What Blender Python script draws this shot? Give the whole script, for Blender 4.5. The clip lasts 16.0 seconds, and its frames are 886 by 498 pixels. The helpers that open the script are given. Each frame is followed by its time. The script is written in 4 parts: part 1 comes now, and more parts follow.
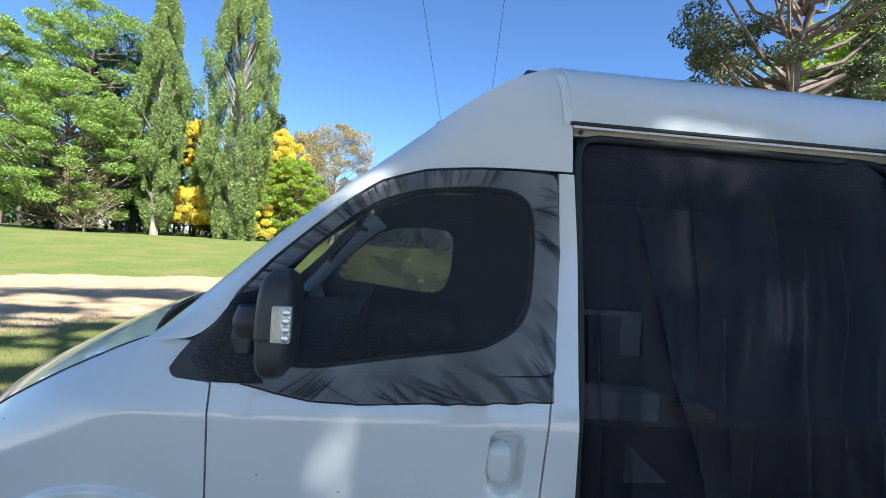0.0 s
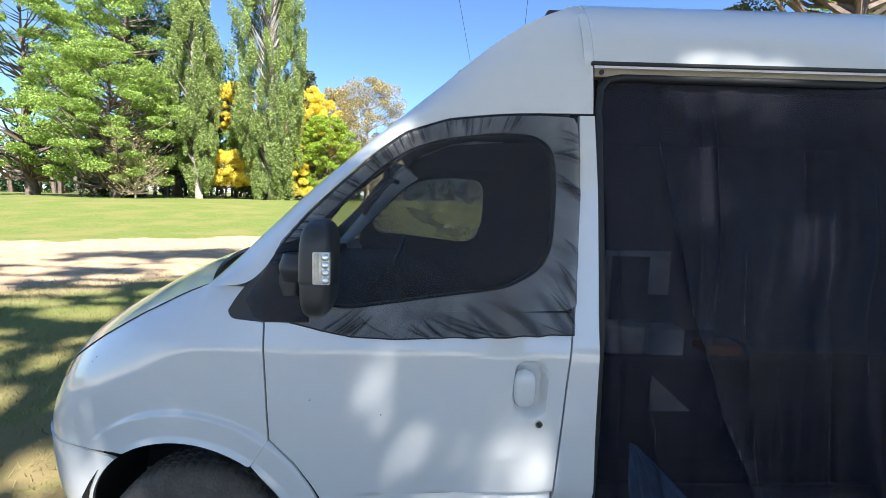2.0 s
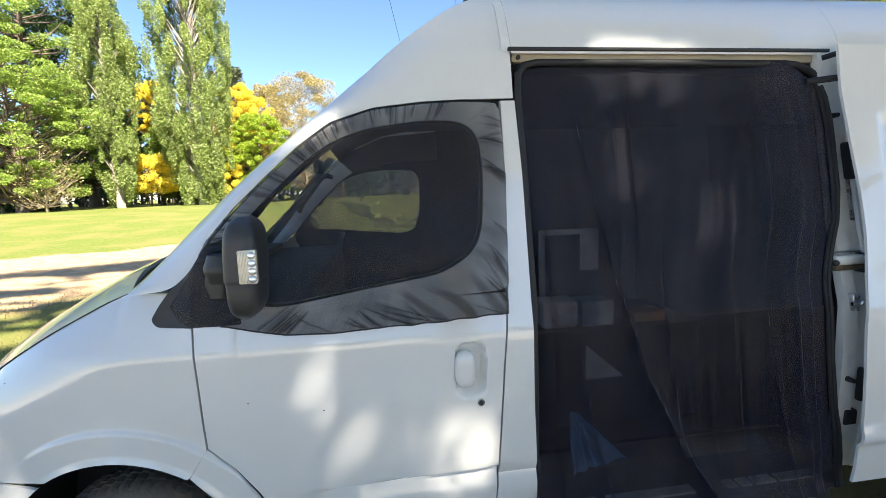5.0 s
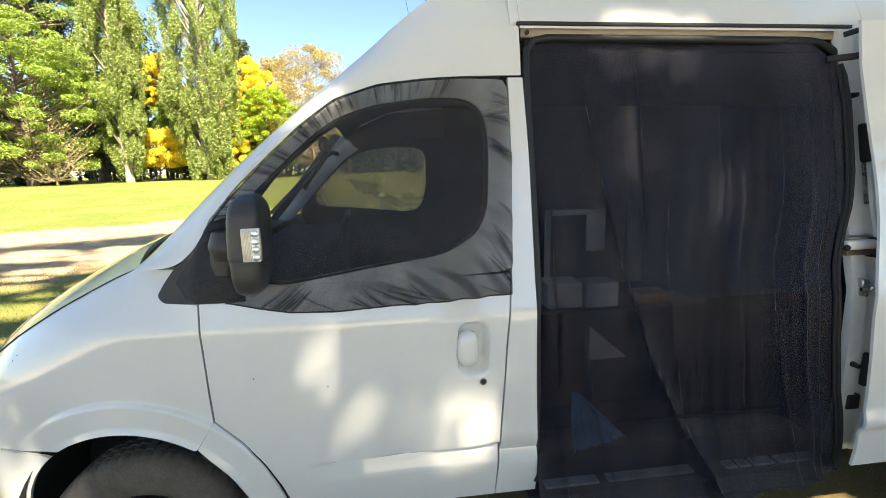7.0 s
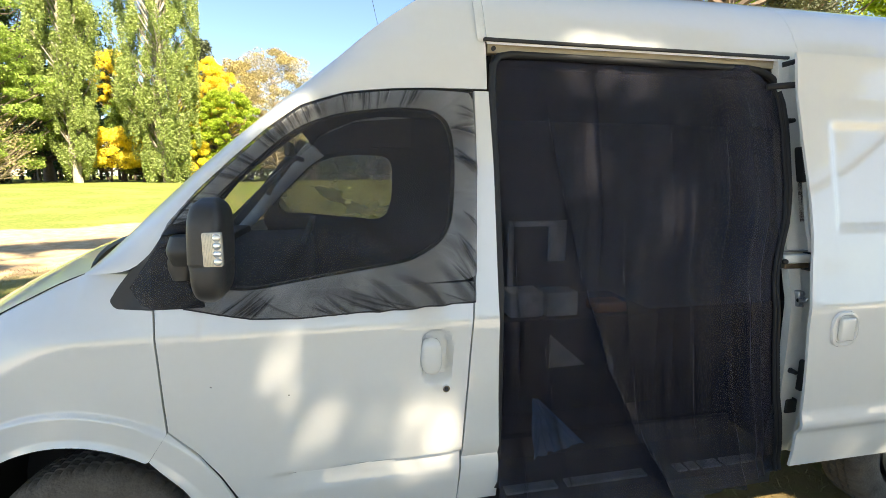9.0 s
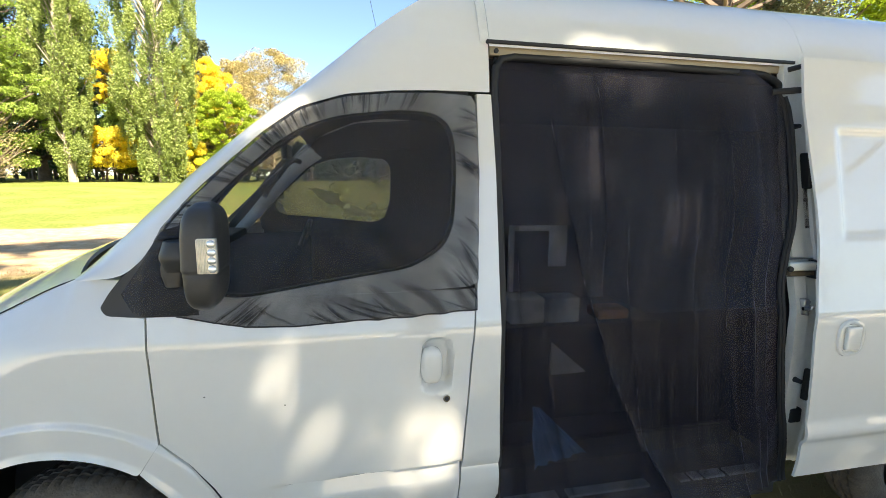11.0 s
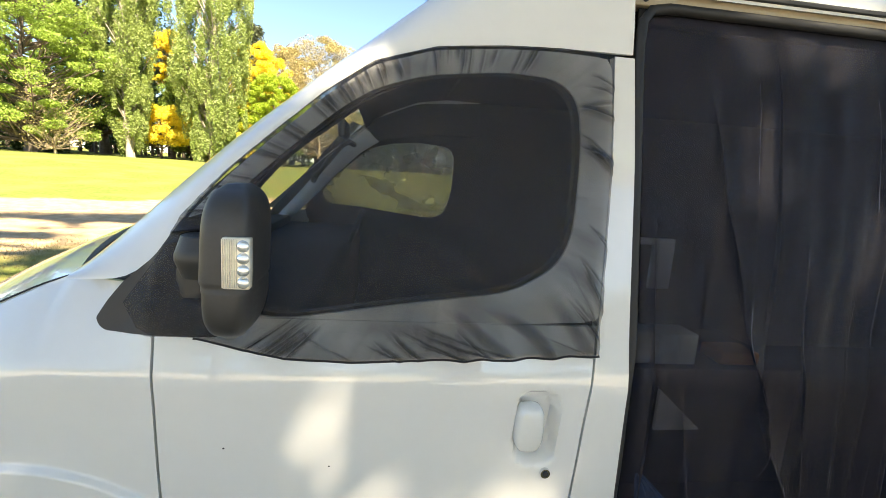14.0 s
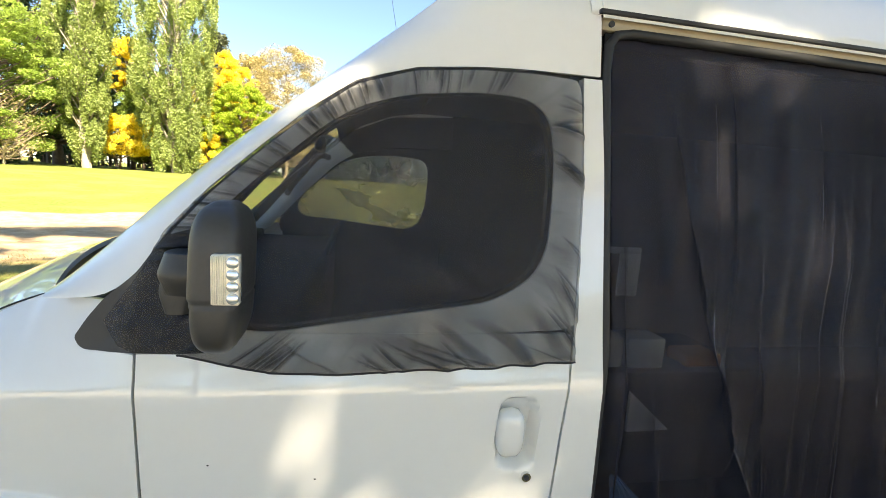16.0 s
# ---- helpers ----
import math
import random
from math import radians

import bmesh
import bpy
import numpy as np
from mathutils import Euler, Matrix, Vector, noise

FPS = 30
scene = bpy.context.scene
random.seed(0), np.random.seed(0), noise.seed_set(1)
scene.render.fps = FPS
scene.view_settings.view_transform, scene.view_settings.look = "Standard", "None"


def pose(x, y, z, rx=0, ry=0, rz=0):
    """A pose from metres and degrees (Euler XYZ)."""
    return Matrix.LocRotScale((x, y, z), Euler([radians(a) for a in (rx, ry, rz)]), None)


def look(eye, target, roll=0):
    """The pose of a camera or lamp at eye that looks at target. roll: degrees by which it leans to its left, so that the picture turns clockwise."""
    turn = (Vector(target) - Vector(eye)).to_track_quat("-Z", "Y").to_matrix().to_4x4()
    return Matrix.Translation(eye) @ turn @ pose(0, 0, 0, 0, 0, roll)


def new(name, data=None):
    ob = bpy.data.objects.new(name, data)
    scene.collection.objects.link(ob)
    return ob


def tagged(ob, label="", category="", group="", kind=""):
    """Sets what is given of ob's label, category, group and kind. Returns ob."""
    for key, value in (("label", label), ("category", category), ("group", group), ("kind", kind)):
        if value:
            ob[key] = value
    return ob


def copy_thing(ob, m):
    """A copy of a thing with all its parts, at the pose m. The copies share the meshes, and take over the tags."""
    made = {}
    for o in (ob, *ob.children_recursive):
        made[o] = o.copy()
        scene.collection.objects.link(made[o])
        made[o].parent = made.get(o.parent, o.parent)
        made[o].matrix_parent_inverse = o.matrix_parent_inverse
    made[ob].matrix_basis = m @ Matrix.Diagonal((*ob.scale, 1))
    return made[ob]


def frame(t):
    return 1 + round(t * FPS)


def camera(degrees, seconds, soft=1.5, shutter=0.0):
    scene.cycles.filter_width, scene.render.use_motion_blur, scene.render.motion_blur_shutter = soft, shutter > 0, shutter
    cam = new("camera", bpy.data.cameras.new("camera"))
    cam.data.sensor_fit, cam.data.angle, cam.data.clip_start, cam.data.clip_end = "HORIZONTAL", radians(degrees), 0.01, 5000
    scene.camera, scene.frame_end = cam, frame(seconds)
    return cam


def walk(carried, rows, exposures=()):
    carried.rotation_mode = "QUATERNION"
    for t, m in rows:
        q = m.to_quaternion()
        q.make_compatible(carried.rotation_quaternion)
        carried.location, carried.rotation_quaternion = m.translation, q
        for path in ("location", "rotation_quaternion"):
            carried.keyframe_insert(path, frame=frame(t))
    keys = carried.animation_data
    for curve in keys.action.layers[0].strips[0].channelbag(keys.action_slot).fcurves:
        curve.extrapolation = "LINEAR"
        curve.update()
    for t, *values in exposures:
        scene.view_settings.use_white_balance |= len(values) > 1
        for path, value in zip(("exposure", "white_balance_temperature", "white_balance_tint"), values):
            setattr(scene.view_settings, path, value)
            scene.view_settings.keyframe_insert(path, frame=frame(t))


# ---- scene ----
cam = camera(88.0, 16.0, soft=0.7)
PATH = [
    (0, (-0.571, -1.304, 1.566), (-0.384, 0.687, 1.556), 3.7),
    (0.5, (-0.597, -1.296, 1.548), (-0.431, 0.696, 1.485), 3.3),
    (1, (-0.633, -1.283, 1.546), (-0.502, 0.71, 1.433), 2.5),
    (1.5, (-0.613, -1.304, 1.542), (-0.532, 0.687, 1.363), 2.0),
    (2, (-0.541, -1.395, 1.55), (-0.503, 0.592, 1.327), 1.3),
    (2.5, (-0.526, -1.43, 1.548), (-0.504, 0.557, 1.329), 0.2),
    (3, (-0.524, -1.436, 1.558), (-0.446, 0.551, 1.344), -0.8),
    (3.5, (-0.478, -1.432, 1.549), (-0.301, 0.549, 1.334), -1.5),
    (4, (-0.472, -1.421, 1.547), (-0.221, 0.55, 1.319), -1.8),
    (4.2, (-0.482, -1.413, 1.539), (-0.202, 0.555, 1.315), -2.0),
    (6.3, (-0.5, -1.412, 1.534), (-0.268, 0.545, 1.189), -1.9),
    (6.5, (-0.492, -1.412, 1.537), (-0.262, 0.544, 1.187), -1.8),
    (7, (-0.485, -1.406, 1.541), (-0.253, 0.549, 1.19), -1.5),
    (7.5, (-0.495, -1.406, 1.542), (-0.255, 0.549, 1.195), -0.8),
    (8, (-0.493, -1.414, 1.552), (-0.242, 0.541, 1.215), -0.3),
    (8.5, (-0.486, -1.42, 1.543), (-0.178, 0.529, 1.216), -0.0),
    (8.7, (-0.49, -1.424, 1.539), (-0.137, 0.519, 1.22), 0.0),
    (10.8, (-0.486, -1.398, 1.557), (-0.047, 0.529, 1.256), 0.4),
    (11, (-0.496, -1.385, 1.55), (-0.097, 0.551, 1.244), 0.5),
    (11.5, (-0.543, -1.348, 1.543), (-0.251, 0.603, 1.219), 0.8),
    (12, (-0.622, -1.266, 1.563), (-0.404, 0.692, 1.219), 0.8),
    (12.5, (-0.667, -1.21, 1.544), (-0.475, 0.751, 1.204), 1.2),
    (13, (-0.608, -1.086, 1.537), (-0.406, 0.874, 1.197), 2.2),
    (13.5, (-0.552, -0.969, 1.522), (-0.324, 0.989, 1.189), 3.3),
    (14, (-0.598, -0.956, 1.528), (-0.347, 1.0, 1.196), 3.9),
    (14.5, (-0.64, -0.966, 1.521), (-0.362, 0.988, 1.196), 4.1),
    (15, (-0.637, -0.979, 1.531), (-0.325, 0.972, 1.22), 4.1),
    (15.5, (-0.635, -0.981, 1.547), (-0.286, 0.966, 1.25), 4.0),
    (16, (-0.629, -0.986, 1.539), (-0.254, 0.958, 1.257), 3.7),
]
walk(cam, [(t, look(eye, target, roll)) for t, eye, target, roll in PATH],
     exposures=[(0, 1.44, 5320, 8), (2, 1.68, 5620, 11), (4.2, 1.88, 5900, 11), (6.3, 2.18, 7250, 8), (12.5, 2.24, 7350, 8), (16, 2.36, 7600, 8)])

# ---- world and sun ----
SUN_EL, SUN_AZ = 48.0, 155.0          # degrees; azimuth from +y towards +x
to_sun = Vector((math.sin(radians(SUN_AZ)) * math.cos(radians(SUN_EL)),
                 math.cos(radians(SUN_AZ)) * math.cos(radians(SUN_EL)), math.sin(radians(SUN_EL))))
world = bpy.data.worlds.new("sky")
scene.world = world
world.use_nodes = True
wn = world.node_tree
sky = wn.nodes.new("ShaderNodeTexSky")
sky.sky_type, sky.sun_disc = "NISHITA", False
sky.sun_elevation, sky.sun_rotation = radians(SUN_EL), radians(SUN_AZ)
sky.air_density, sky.dust_density, sky.ozone_density = 0.85, 0.1, 4.2
bg = wn.nodes["Background"]
bg.inputs["Strength"].default_value = 0.074
wn.links.new(sky.outputs[0], bg.inputs[0])
sun_data = bpy.data.lights.new("sun", "SUN")
sun_data.energy, sun_data.angle, sun_data.color = 5.0, radians(0.7), (1.0, 0.91, 0.77)
sun = new("sun", sun_data)
sun.matrix_world = look((0, -10, 20), Vector((0, -10, 20)) - to_sun)


# ---- materials ----
def mat(name, color, rough=0.5, metal=0.0, coat=0.0, vary=0.12, scale=6.0, bump=0.0, bscale=120.0, alpha=1.0, sheen=0.0,
        island=0.0, trans=0.0, spec=0.5, bunch=0.0):
    m = bpy.data.materials.new(name)
    m.use_nodes = True
    nt = m.node_tree
    n, l = nt.nodes, nt.links
    b = n["Principled BSDF"]
    b.inputs["Roughness"].default_value, b.inputs["Metallic"].default_value = rough, metal
    b.inputs["Coat Weight"].default_value, b.inputs["Coat Roughness"].default_value = coat, 0.025
    b.inputs["Coat IOR"].default_value = 1.7
    b.inputs["Sheen Weight"].default_value = sheen
    b.inputs["Specular IOR Level"].default_value = spec
    geo = n.new("ShaderNodeNewGeometry")
    big, small = n.new("ShaderNodeTexNoise"), n.new("ShaderNodeTexNoise")
    big.inputs["Scale"].default_value, small.inputs["Scale"].default_value = scale, scale * 14
    big.inputs["Detail"].default_value = small.inputs["Detail"].default_value = 4
    l.new(geo.outputs["Position"], big.inputs["Vector"])
    l.new(geo.outputs["Position"], small.inputs["Vector"])
    add = n.new("ShaderNodeMath")
    add.operation = "MULTIPLY_ADD"
    l.new(small.outputs["Fac"], add.inputs[0])
    add.inputs[1].default_value = 0.5
    l.new(big.outputs["Fac"], add.inputs[2])
    value = add.outputs[0]
    if island:
        more = n.new("ShaderNodeMath")
        more.operation = "MULTIPLY_ADD"
        l.new(geo.outputs["Random Per Island"], more.inputs[0])
        more.inputs[1].default_value = island
        l.new(value, more.inputs[2])
        value = more.outputs[0]
    ramp = n.new("ShaderNodeMapRange")
    l.new(value, ramp.inputs[0])
    ramp.inputs[1].default_value, ramp.inputs[2].default_value = 0.35, 1.15 + island
    ramp.inputs[3].default_value, ramp.inputs[4].default_value = 1 - vary, 1 + vary
    mul = n.new("ShaderNodeVectorMath")
    mul.operation = "SCALE"
    mul.inputs[0].default_value = color
    l.new(ramp.outputs[0], mul.inputs["Scale"])
    l.new(mul.outputs[0], b.inputs["Base Color"])
    if bump:
        bn, bt = n.new("ShaderNodeBump"), n.new("ShaderNodeTexNoise")
        bt.inputs["Scale"].default_value = bscale
        l.new(geo.outputs["Position"], bt.inputs["Vector"])
        l.new(bt.outputs["Fac"], bn.inputs["Height"])
        bn.inputs["Strength"].default_value, bn.inputs["Distance"].default_value = bump, 0.01
        l.new(bn.outputs[0], b.inputs["Normal"])
    out, surface = n["Material Output"], b.outputs[0]
    if trans:
        t = n.new("ShaderNodeBsdfTranslucent")
        l.new(mul.outputs[0], t.inputs[0])
        mix = n.new("ShaderNodeMixShader")
        mix.inputs[0].default_value = trans
        l.new(surface, mix.inputs[1])
        l.new(t.outputs[0], mix.inputs[2])
        surface = mix.outputs[0]
        l.new(surface, out.inputs[0])
    if alpha < 1:
        t = n.new("ShaderNodeBsdfTransparent")
        mix = n.new("ShaderNodeMixShader")
        mix.inputs[0].default_value = alpha
        if bunch:                          # bunched cloth is denser than stretched cloth
            at, sn, sr, ad = n.new("ShaderNodeAttribute"), n.new("ShaderNodeTexNoise"), n.new("ShaderNodeMapRange"), n.new("ShaderNodeMath")
            at.attribute_name = "bunched"
            sn.inputs["Scale"].default_value, sn.inputs["Detail"].default_value = 7.0, 9
            l.new(geo.outputs["Position"], sn.inputs["Vector"])
            l.new(sn.outputs["Fac"], sr.inputs[0])
            sr.inputs[1].default_value, sr.inputs[2].default_value = 0.3, 0.7
            sr.inputs[3].default_value, sr.inputs[4].default_value = alpha - 0.07, alpha + 0.07
            ad.operation, ad.use_clamp = "MULTIPLY_ADD", True
            l.new(at.outputs["Fac"], ad.inputs[0])
            ad.inputs[1].default_value = bunch
            l.new(sr.outputs[0], ad.inputs[2])
            l.new(ad.outputs[0], mix.inputs[0])
        l.new(t.outputs[0], mix.inputs[1])
        l.new(surface, mix.inputs[2])
        l.new(mix.outputs[0], out.inputs[0])
    return m


def glass(name, tint=(0.93, 0.96, 0.94), gloss=0.05):
    m = bpy.data.materials.new(name)
    m.use_nodes = True
    n, l = m.node_tree.nodes, m.node_tree.links
    n.remove(n["Principled BSDF"])
    t, g, mix = n.new("ShaderNodeBsdfTransparent"), n.new("ShaderNodeBsdfGlossy"), n.new("ShaderNodeMixShader")
    t.inputs[0].default_value = (*tint, 1)
    g.inputs["Roughness"].default_value = 0.01
    mix.inputs[0].default_value = gloss
    l.new(t.outputs[0], mix.inputs[1])
    l.new(g.outputs[0], mix.inputs[2])
    l.new(mix.outputs[0], n["Material Output"].inputs[0])
    return m


PAINT = mat("white_paint", (0.80, 0.79, 0.755), 0.5, coat=1.0, vary=0.03, scale=2.0, spec=0.25)
JAMB = mat("jamb_paint", (0.82, 0.81, 0.76), 0.35, vary=0.14, scale=14)
CREAM = mat("cream_gutter", (0.40, 0.34, 0.23), 0.5, vary=0.12, scale=9)
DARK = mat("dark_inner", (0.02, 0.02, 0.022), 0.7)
PLASTIC = mat("black_plastic", (0.045, 0.044, 0.043), 0.42, vary=0.2, scale=9, bump=0.12, bscale=900)
RUBBER = mat("rubber", (0.018, 0.018, 0.019), 0.6, vary=0.25, scale=20)
SAIL = mat("grained_black_plastic", (0.026, 0.024, 0.022), 0.38, vary=0.15, scale=20, bump=0.15, bscale=700)
TYRE = mat("tyre_rubber", (0.115, 0.098, 0.080), 0.85, vary=0.55, scale=14, bump=0.4, bscale=80)
STEEL = mat("steel", (0.45, 0.45, 0.46), 0.3, metal=1.0, vary=0.15, scale=30)
CHROME = mat("chrome", (0.75, 0.75, 0.76), 0.12, metal=1.0)
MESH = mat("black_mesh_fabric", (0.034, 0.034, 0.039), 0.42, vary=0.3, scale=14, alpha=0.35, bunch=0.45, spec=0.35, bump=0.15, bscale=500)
# Same black mesh, with sunlight on the far cover put into a paler colour.
MESH_SUNLIT = mat("sunlit_mesh_fabric", (0.19, 0.19, 0.20), 0.5, vary=0.45, scale=10, alpha=0.58, bunch=0.4, trans=0.6, spec=0.2)
PIPING = mat("black_piping", (0.012, 0.012, 0.014), 0.7)
CURTAIN = mat("black_tulle", (0.027, 0.026, 0.037), 0.42, vary=0.25, scale=8, alpha=0.50, bunch=0.34, spec=0.28)
LENS = mat("clear_lens", (0.88, 0.80, 0.66), 0.12, vary=0.2, scale=60, coat=1.0)
REFLECTOR = mat("bright_reflector", (0.92, 0.92, 0.90), 0.22, metal=0.7, vary=0.2, scale=90)
CARPET = mat("interior_grey", (0.032, 0.032, 0.036), 0.9, vary=0.2)
TRIM = mat("grey_trim", (0.50, 0.53, 0.56), 0.6, vary=0.1)
WHITEBOX = mat("white_plastic", (0.7, 0.7, 0.72), 0.4)
ORANGE = mat("orange_plastic", (0.6, 0.22, 0.04), 0.5)
BLUE = mat("blue_cloth", (0.22, 0.46, 0.80), 0.9, vary=0.3, scale=20)
PALE = mat("pale_print", (0.40, 0.47, 0.55), 0.6, vary=0.3, scale=30)
SCREEN_GLASS = glass("laminated_glass", (0.94, 0.96, 0.95), 0.04)
TREAD = mat("pale_tread_tape", (0.80, 0.82, 0.84), 0.35, vary=0.2, scale=30)
BARK = mat("bark", (0.16, 0.12, 0.09), 0.95, vary=0.5, scale=4, bump=0.6, bscale=14)
BARK_PALE = mat("pale_bark", (0.36, 0.31, 0.25), 0.95, vary=0.4, scale=3, bump=0.5, bscale=12)
BARE = mat("bare_twig", (0.34, 0.27, 0.18), 0.95, vary=0.4, scale=3)
L_GREEN = mat("leaf_bright", (0.28, 0.38, 0.07), 0.6, vary=0.6, scale=0.6, island=0.8, trans=0.35)
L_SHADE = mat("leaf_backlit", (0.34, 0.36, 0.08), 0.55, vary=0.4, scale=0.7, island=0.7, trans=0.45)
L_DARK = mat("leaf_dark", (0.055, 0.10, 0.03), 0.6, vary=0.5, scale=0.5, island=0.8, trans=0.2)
L_POPLAR = mat("leaf_poplar", (0.32, 0.39, 0.12), 0.55, vary=0.6, scale=0.7, island=0.9, trans=0.35)
L_YELLOW = mat("leaf_yellow", (0.90, 0.76, 0.10), 0.6, vary=0.35, scale=0.6, island=0.6, trans=0.45)
L_LIME = mat("leaf_lime", (0.34, 0.44, 0.04), 0.6, vary=0.5, scale=0.6, island=0.7, trans=0.4)
L_PINE = mat("pine_needles", (0.085, 0.10, 0.05), 0.7, vary=0.5, scale=0.8, island=0.8, trans=0.15)
L_OLIVE = mat("leaf_olive", (0.40, 0.33, 0.14), 0.7, vary=0.5, scale=0.7, island=0.7, trans=0.3)
GRASS = mat("grass_blades", (0.25, 0.205, 0.075), 0.7, vary=0.6, scale=1.2, island=0.9, trans=0.3)
WOOD = mat("post_wood", (0.45, 0.42, 0.38), 0.9, vary=0.25)


# ---- mesh helpers ----
def link_mesh(name, verts, faces, material, parent=None, smooth=False, sharp=()):
    me = bpy.data.meshes.new(name)
    me.from_pydata([tuple(v) for v in verts], [], [tuple(q) for q in faces])
    me.materials.append(material)
    if smooth:
        me.shade_smooth()
    ob = new(name, me)
    if parent:
        ob.parent = parent
    return ob


def part(name, bm, material, parent, label="", smooth=True, angle=40):
    me = bpy.data.meshes.new(name)
    bmesh.ops.recalc_face_normals(bm, faces=bm.faces)
    for e in bm.edges:
        e.smooth = len(e.link_faces) == 2 and e.calc_face_angle(0) < radians(angle)
    for q in bm.faces:
        q.smooth = smooth
    bm.to_mesh(me)
    bm.free()
    me.materials.append(material)
    ob = new(name, me)
    ob.parent = parent
    if label:
        tagged(ob, label)
    return ob


def thing(name, label, category, group="", kind="", at=(0, 0, 0)):
    ob = new(name)
    ob.location = at
    ob.empty_display_size = 0.1
    return tagged(ob, label, category, group, kind)


def resample(line, n):
    p = np.array(line, float)
    d = np.r_[0, np.cumsum(np.linalg.norm(np.diff(p, axis=0), axis=1))]
    s = np.linspace(0, d[-1], n)
    return np.stack([np.interp(s, d, p[:, k]) for k in range(p.shape[1])], 1)


def smooth_line(line, n, rounds=2):
    p = resample(line, n)
    for _ in range(rounds):
        q = p.copy()
        q[1:-1] = 0.25 * p[:-2] + 0.5 * p[1:-1] + 0.25 * p[2:]
        p = q
    return p


def sheet(grid, thick=(0, 0.012, 0), closed=False):
    """A sheet with thickness from rows of points."""
    bm = bmesh.new()
    rows, cols = len(grid), len(grid[0])
    a = [[bm.verts.new(p) for p in r] for r in grid]
    b = [[bm.verts.new(Vector(p) + Vector(thick)) for p in r] for r in grid]
    last = cols if closed else cols - 1
    for i in range(rows - 1):
        for j in range(last):
            k = (j + 1) % cols
            bm.faces.new((a[i][j], a[i][k], a[i + 1][k], a[i + 1][j]))
            bm.faces.new((b[i][j], b[i + 1][j], b[i + 1][k], b[i][k]))
    for j in range(last):
        k = (j + 1) % cols
        bm.faces.new((a[0][j], b[0][j], b[0][k], a[0][k]))
        bm.faces.new((a[-1][j], a[-1][k], b[-1][k], b[-1][j]))
    if not closed:
        for i in range(rows - 1):
            bm.faces.new((a[i][0], a[i + 1][0], b[i + 1][0], b[i][0]))
            bm.faces.new((a[i][-1], b[i][-1], b[i + 1][-1], a[i + 1][-1]))
    return bm


def patch(low, high, yf, rows=16, cols=40, thick=0.012, rounds=2, closed=False):
    """A body panel between two lines of (x, z), laid on the surface yf(x, z, v)."""
    a, b = (resample(low, cols), resample(high, cols)) if closed else (smooth_line(low, cols, rounds), smooth_line(high, cols, rounds))
    grid = []
    for i in range(rows):
        v = i / (rows - 1)
        r = a * (1 - v) + b * v
        grid.append([(x, yf(x, z, v), z) for x, z in r])
    return sheet(grid, (0, thick, 0), closed)


def box(bm, x0, x1, y0, y1, z0, z1, bevel=0.0):
    r = bmesh.ops.create_cube(bm, size=1, matrix=Matrix.LocRotScale(((x0 + x1) / 2, (y0 + y1) / 2, (z0 + z1) / 2), None,
                                                                   (x1 - x0, y1 - y0, z1 - z0)))
    if bevel:
        edges = list({e for v in r["verts"] for e in v.link_edges})
        bmesh.ops.bevel(bm, geom=edges, offset=bevel, segments=3, affect="EDGES", profile=0.5)
    return bm


def tube(bm, pts, radius, sides=8, taper=None):
    pts = [Vector(p) for p in pts]
    rings = []
    for i, p in enumerate(pts):
        d = (pts[min(i + 1, len(pts) - 1)] - pts[max(i - 1, 0)]).normalized()
        u = d.orthogonal().normalized()
        w = d.cross(u)
        r = radius if taper is None else taper[i]
        rings.append([bm.verts.new(p + r * (math.cos(6.2832 * k / sides) * u + math.sin(6.2832 * k / sides) * w)) for k in range(sides)])
    for a, b in zip(rings, rings[1:]):
        best = min(range(sides), key=lambda s: (a[0].co - b[s].co).length)
        for k in range(sides):
            bm.faces.new((a[k], a[(k + 1) % sides], b[(k + 1 + best) % sides], b[(k + best) % sides]))
    bm.faces.new(rings[0][::-1])
    bm.faces.new(rings[-1])
    return bm


# ---- the van's side surface ----
KZ = [0.2, 0.30, 0.40, 0.50, 0.60, 0.85, 1.0, 1.065, 1.10, 1.18, 1.30, 1.84, 2.0, 2.12, 2.20, 2.27, 2.31, 2.335, 2.345]
KY = [0.10, 0.06, 0.03, 0.01, 0.0, -0.004, 0.0, 0.0, 0.011, 0.031, 0.055, 0.165, 0.185, 0.235, 0.29, 0.38, 0.5, 0.7, 1.0]
TZ = np.linspace(0.1, 2.4, 461)
TY = np.interp(TZ, KZ, KY)
for _ in range(14):
    TY[1:-1] = 0.25 * TY[:-2] + 0.5 * TY[1:-1] + 0.25 * TY[2:]
WHEEL_X, WHEEL_Z = -1.34, 0.335
ARCH = 0.41


def side_y(x, z):
    y = float(np.interp(z, TZ, TY))
    if x < -0.95:
        u = -0.95 - x
        y += 0.06 * u + 0.15 * u ** 2.5
        if x < -1.8:
            y += 2.0 * (-1.8 - x) ** 2
    return y


FT_X = [-2.1, -1.99, -1.852, -1.737, -1.565, -1.382, -1.30, -1.10]
FT_Z = [0.72, 0.83, 0.938, 1.015, 1.114, 1.206, 1.236, 1.25]


def fender_y(x, z, v=0):
    e = min(1, max(0, (z - (np.interp(x, FT_X, FT_Z) - 0.2)) / 0.2))
    y = side_y(x, z) + 0.10 * e * e * min(1, max(0, (-1.08 - x) / 0.25))
    r = math.hypot(x - WHEEL_X, z - WHEEL_Z)
    k = min(1, max(0, (0.514 - r) / 0.016))                 # the raised flare round the arch, fading out ahead of the wheel
    lip = min(1, max(0, (0.43 - r) / 0.02))
    return y - (0.014 * k * k * (3 - 2 * k) + 0.008 * lip) * min(1, max(0, (x + 1.76) / 0.28))


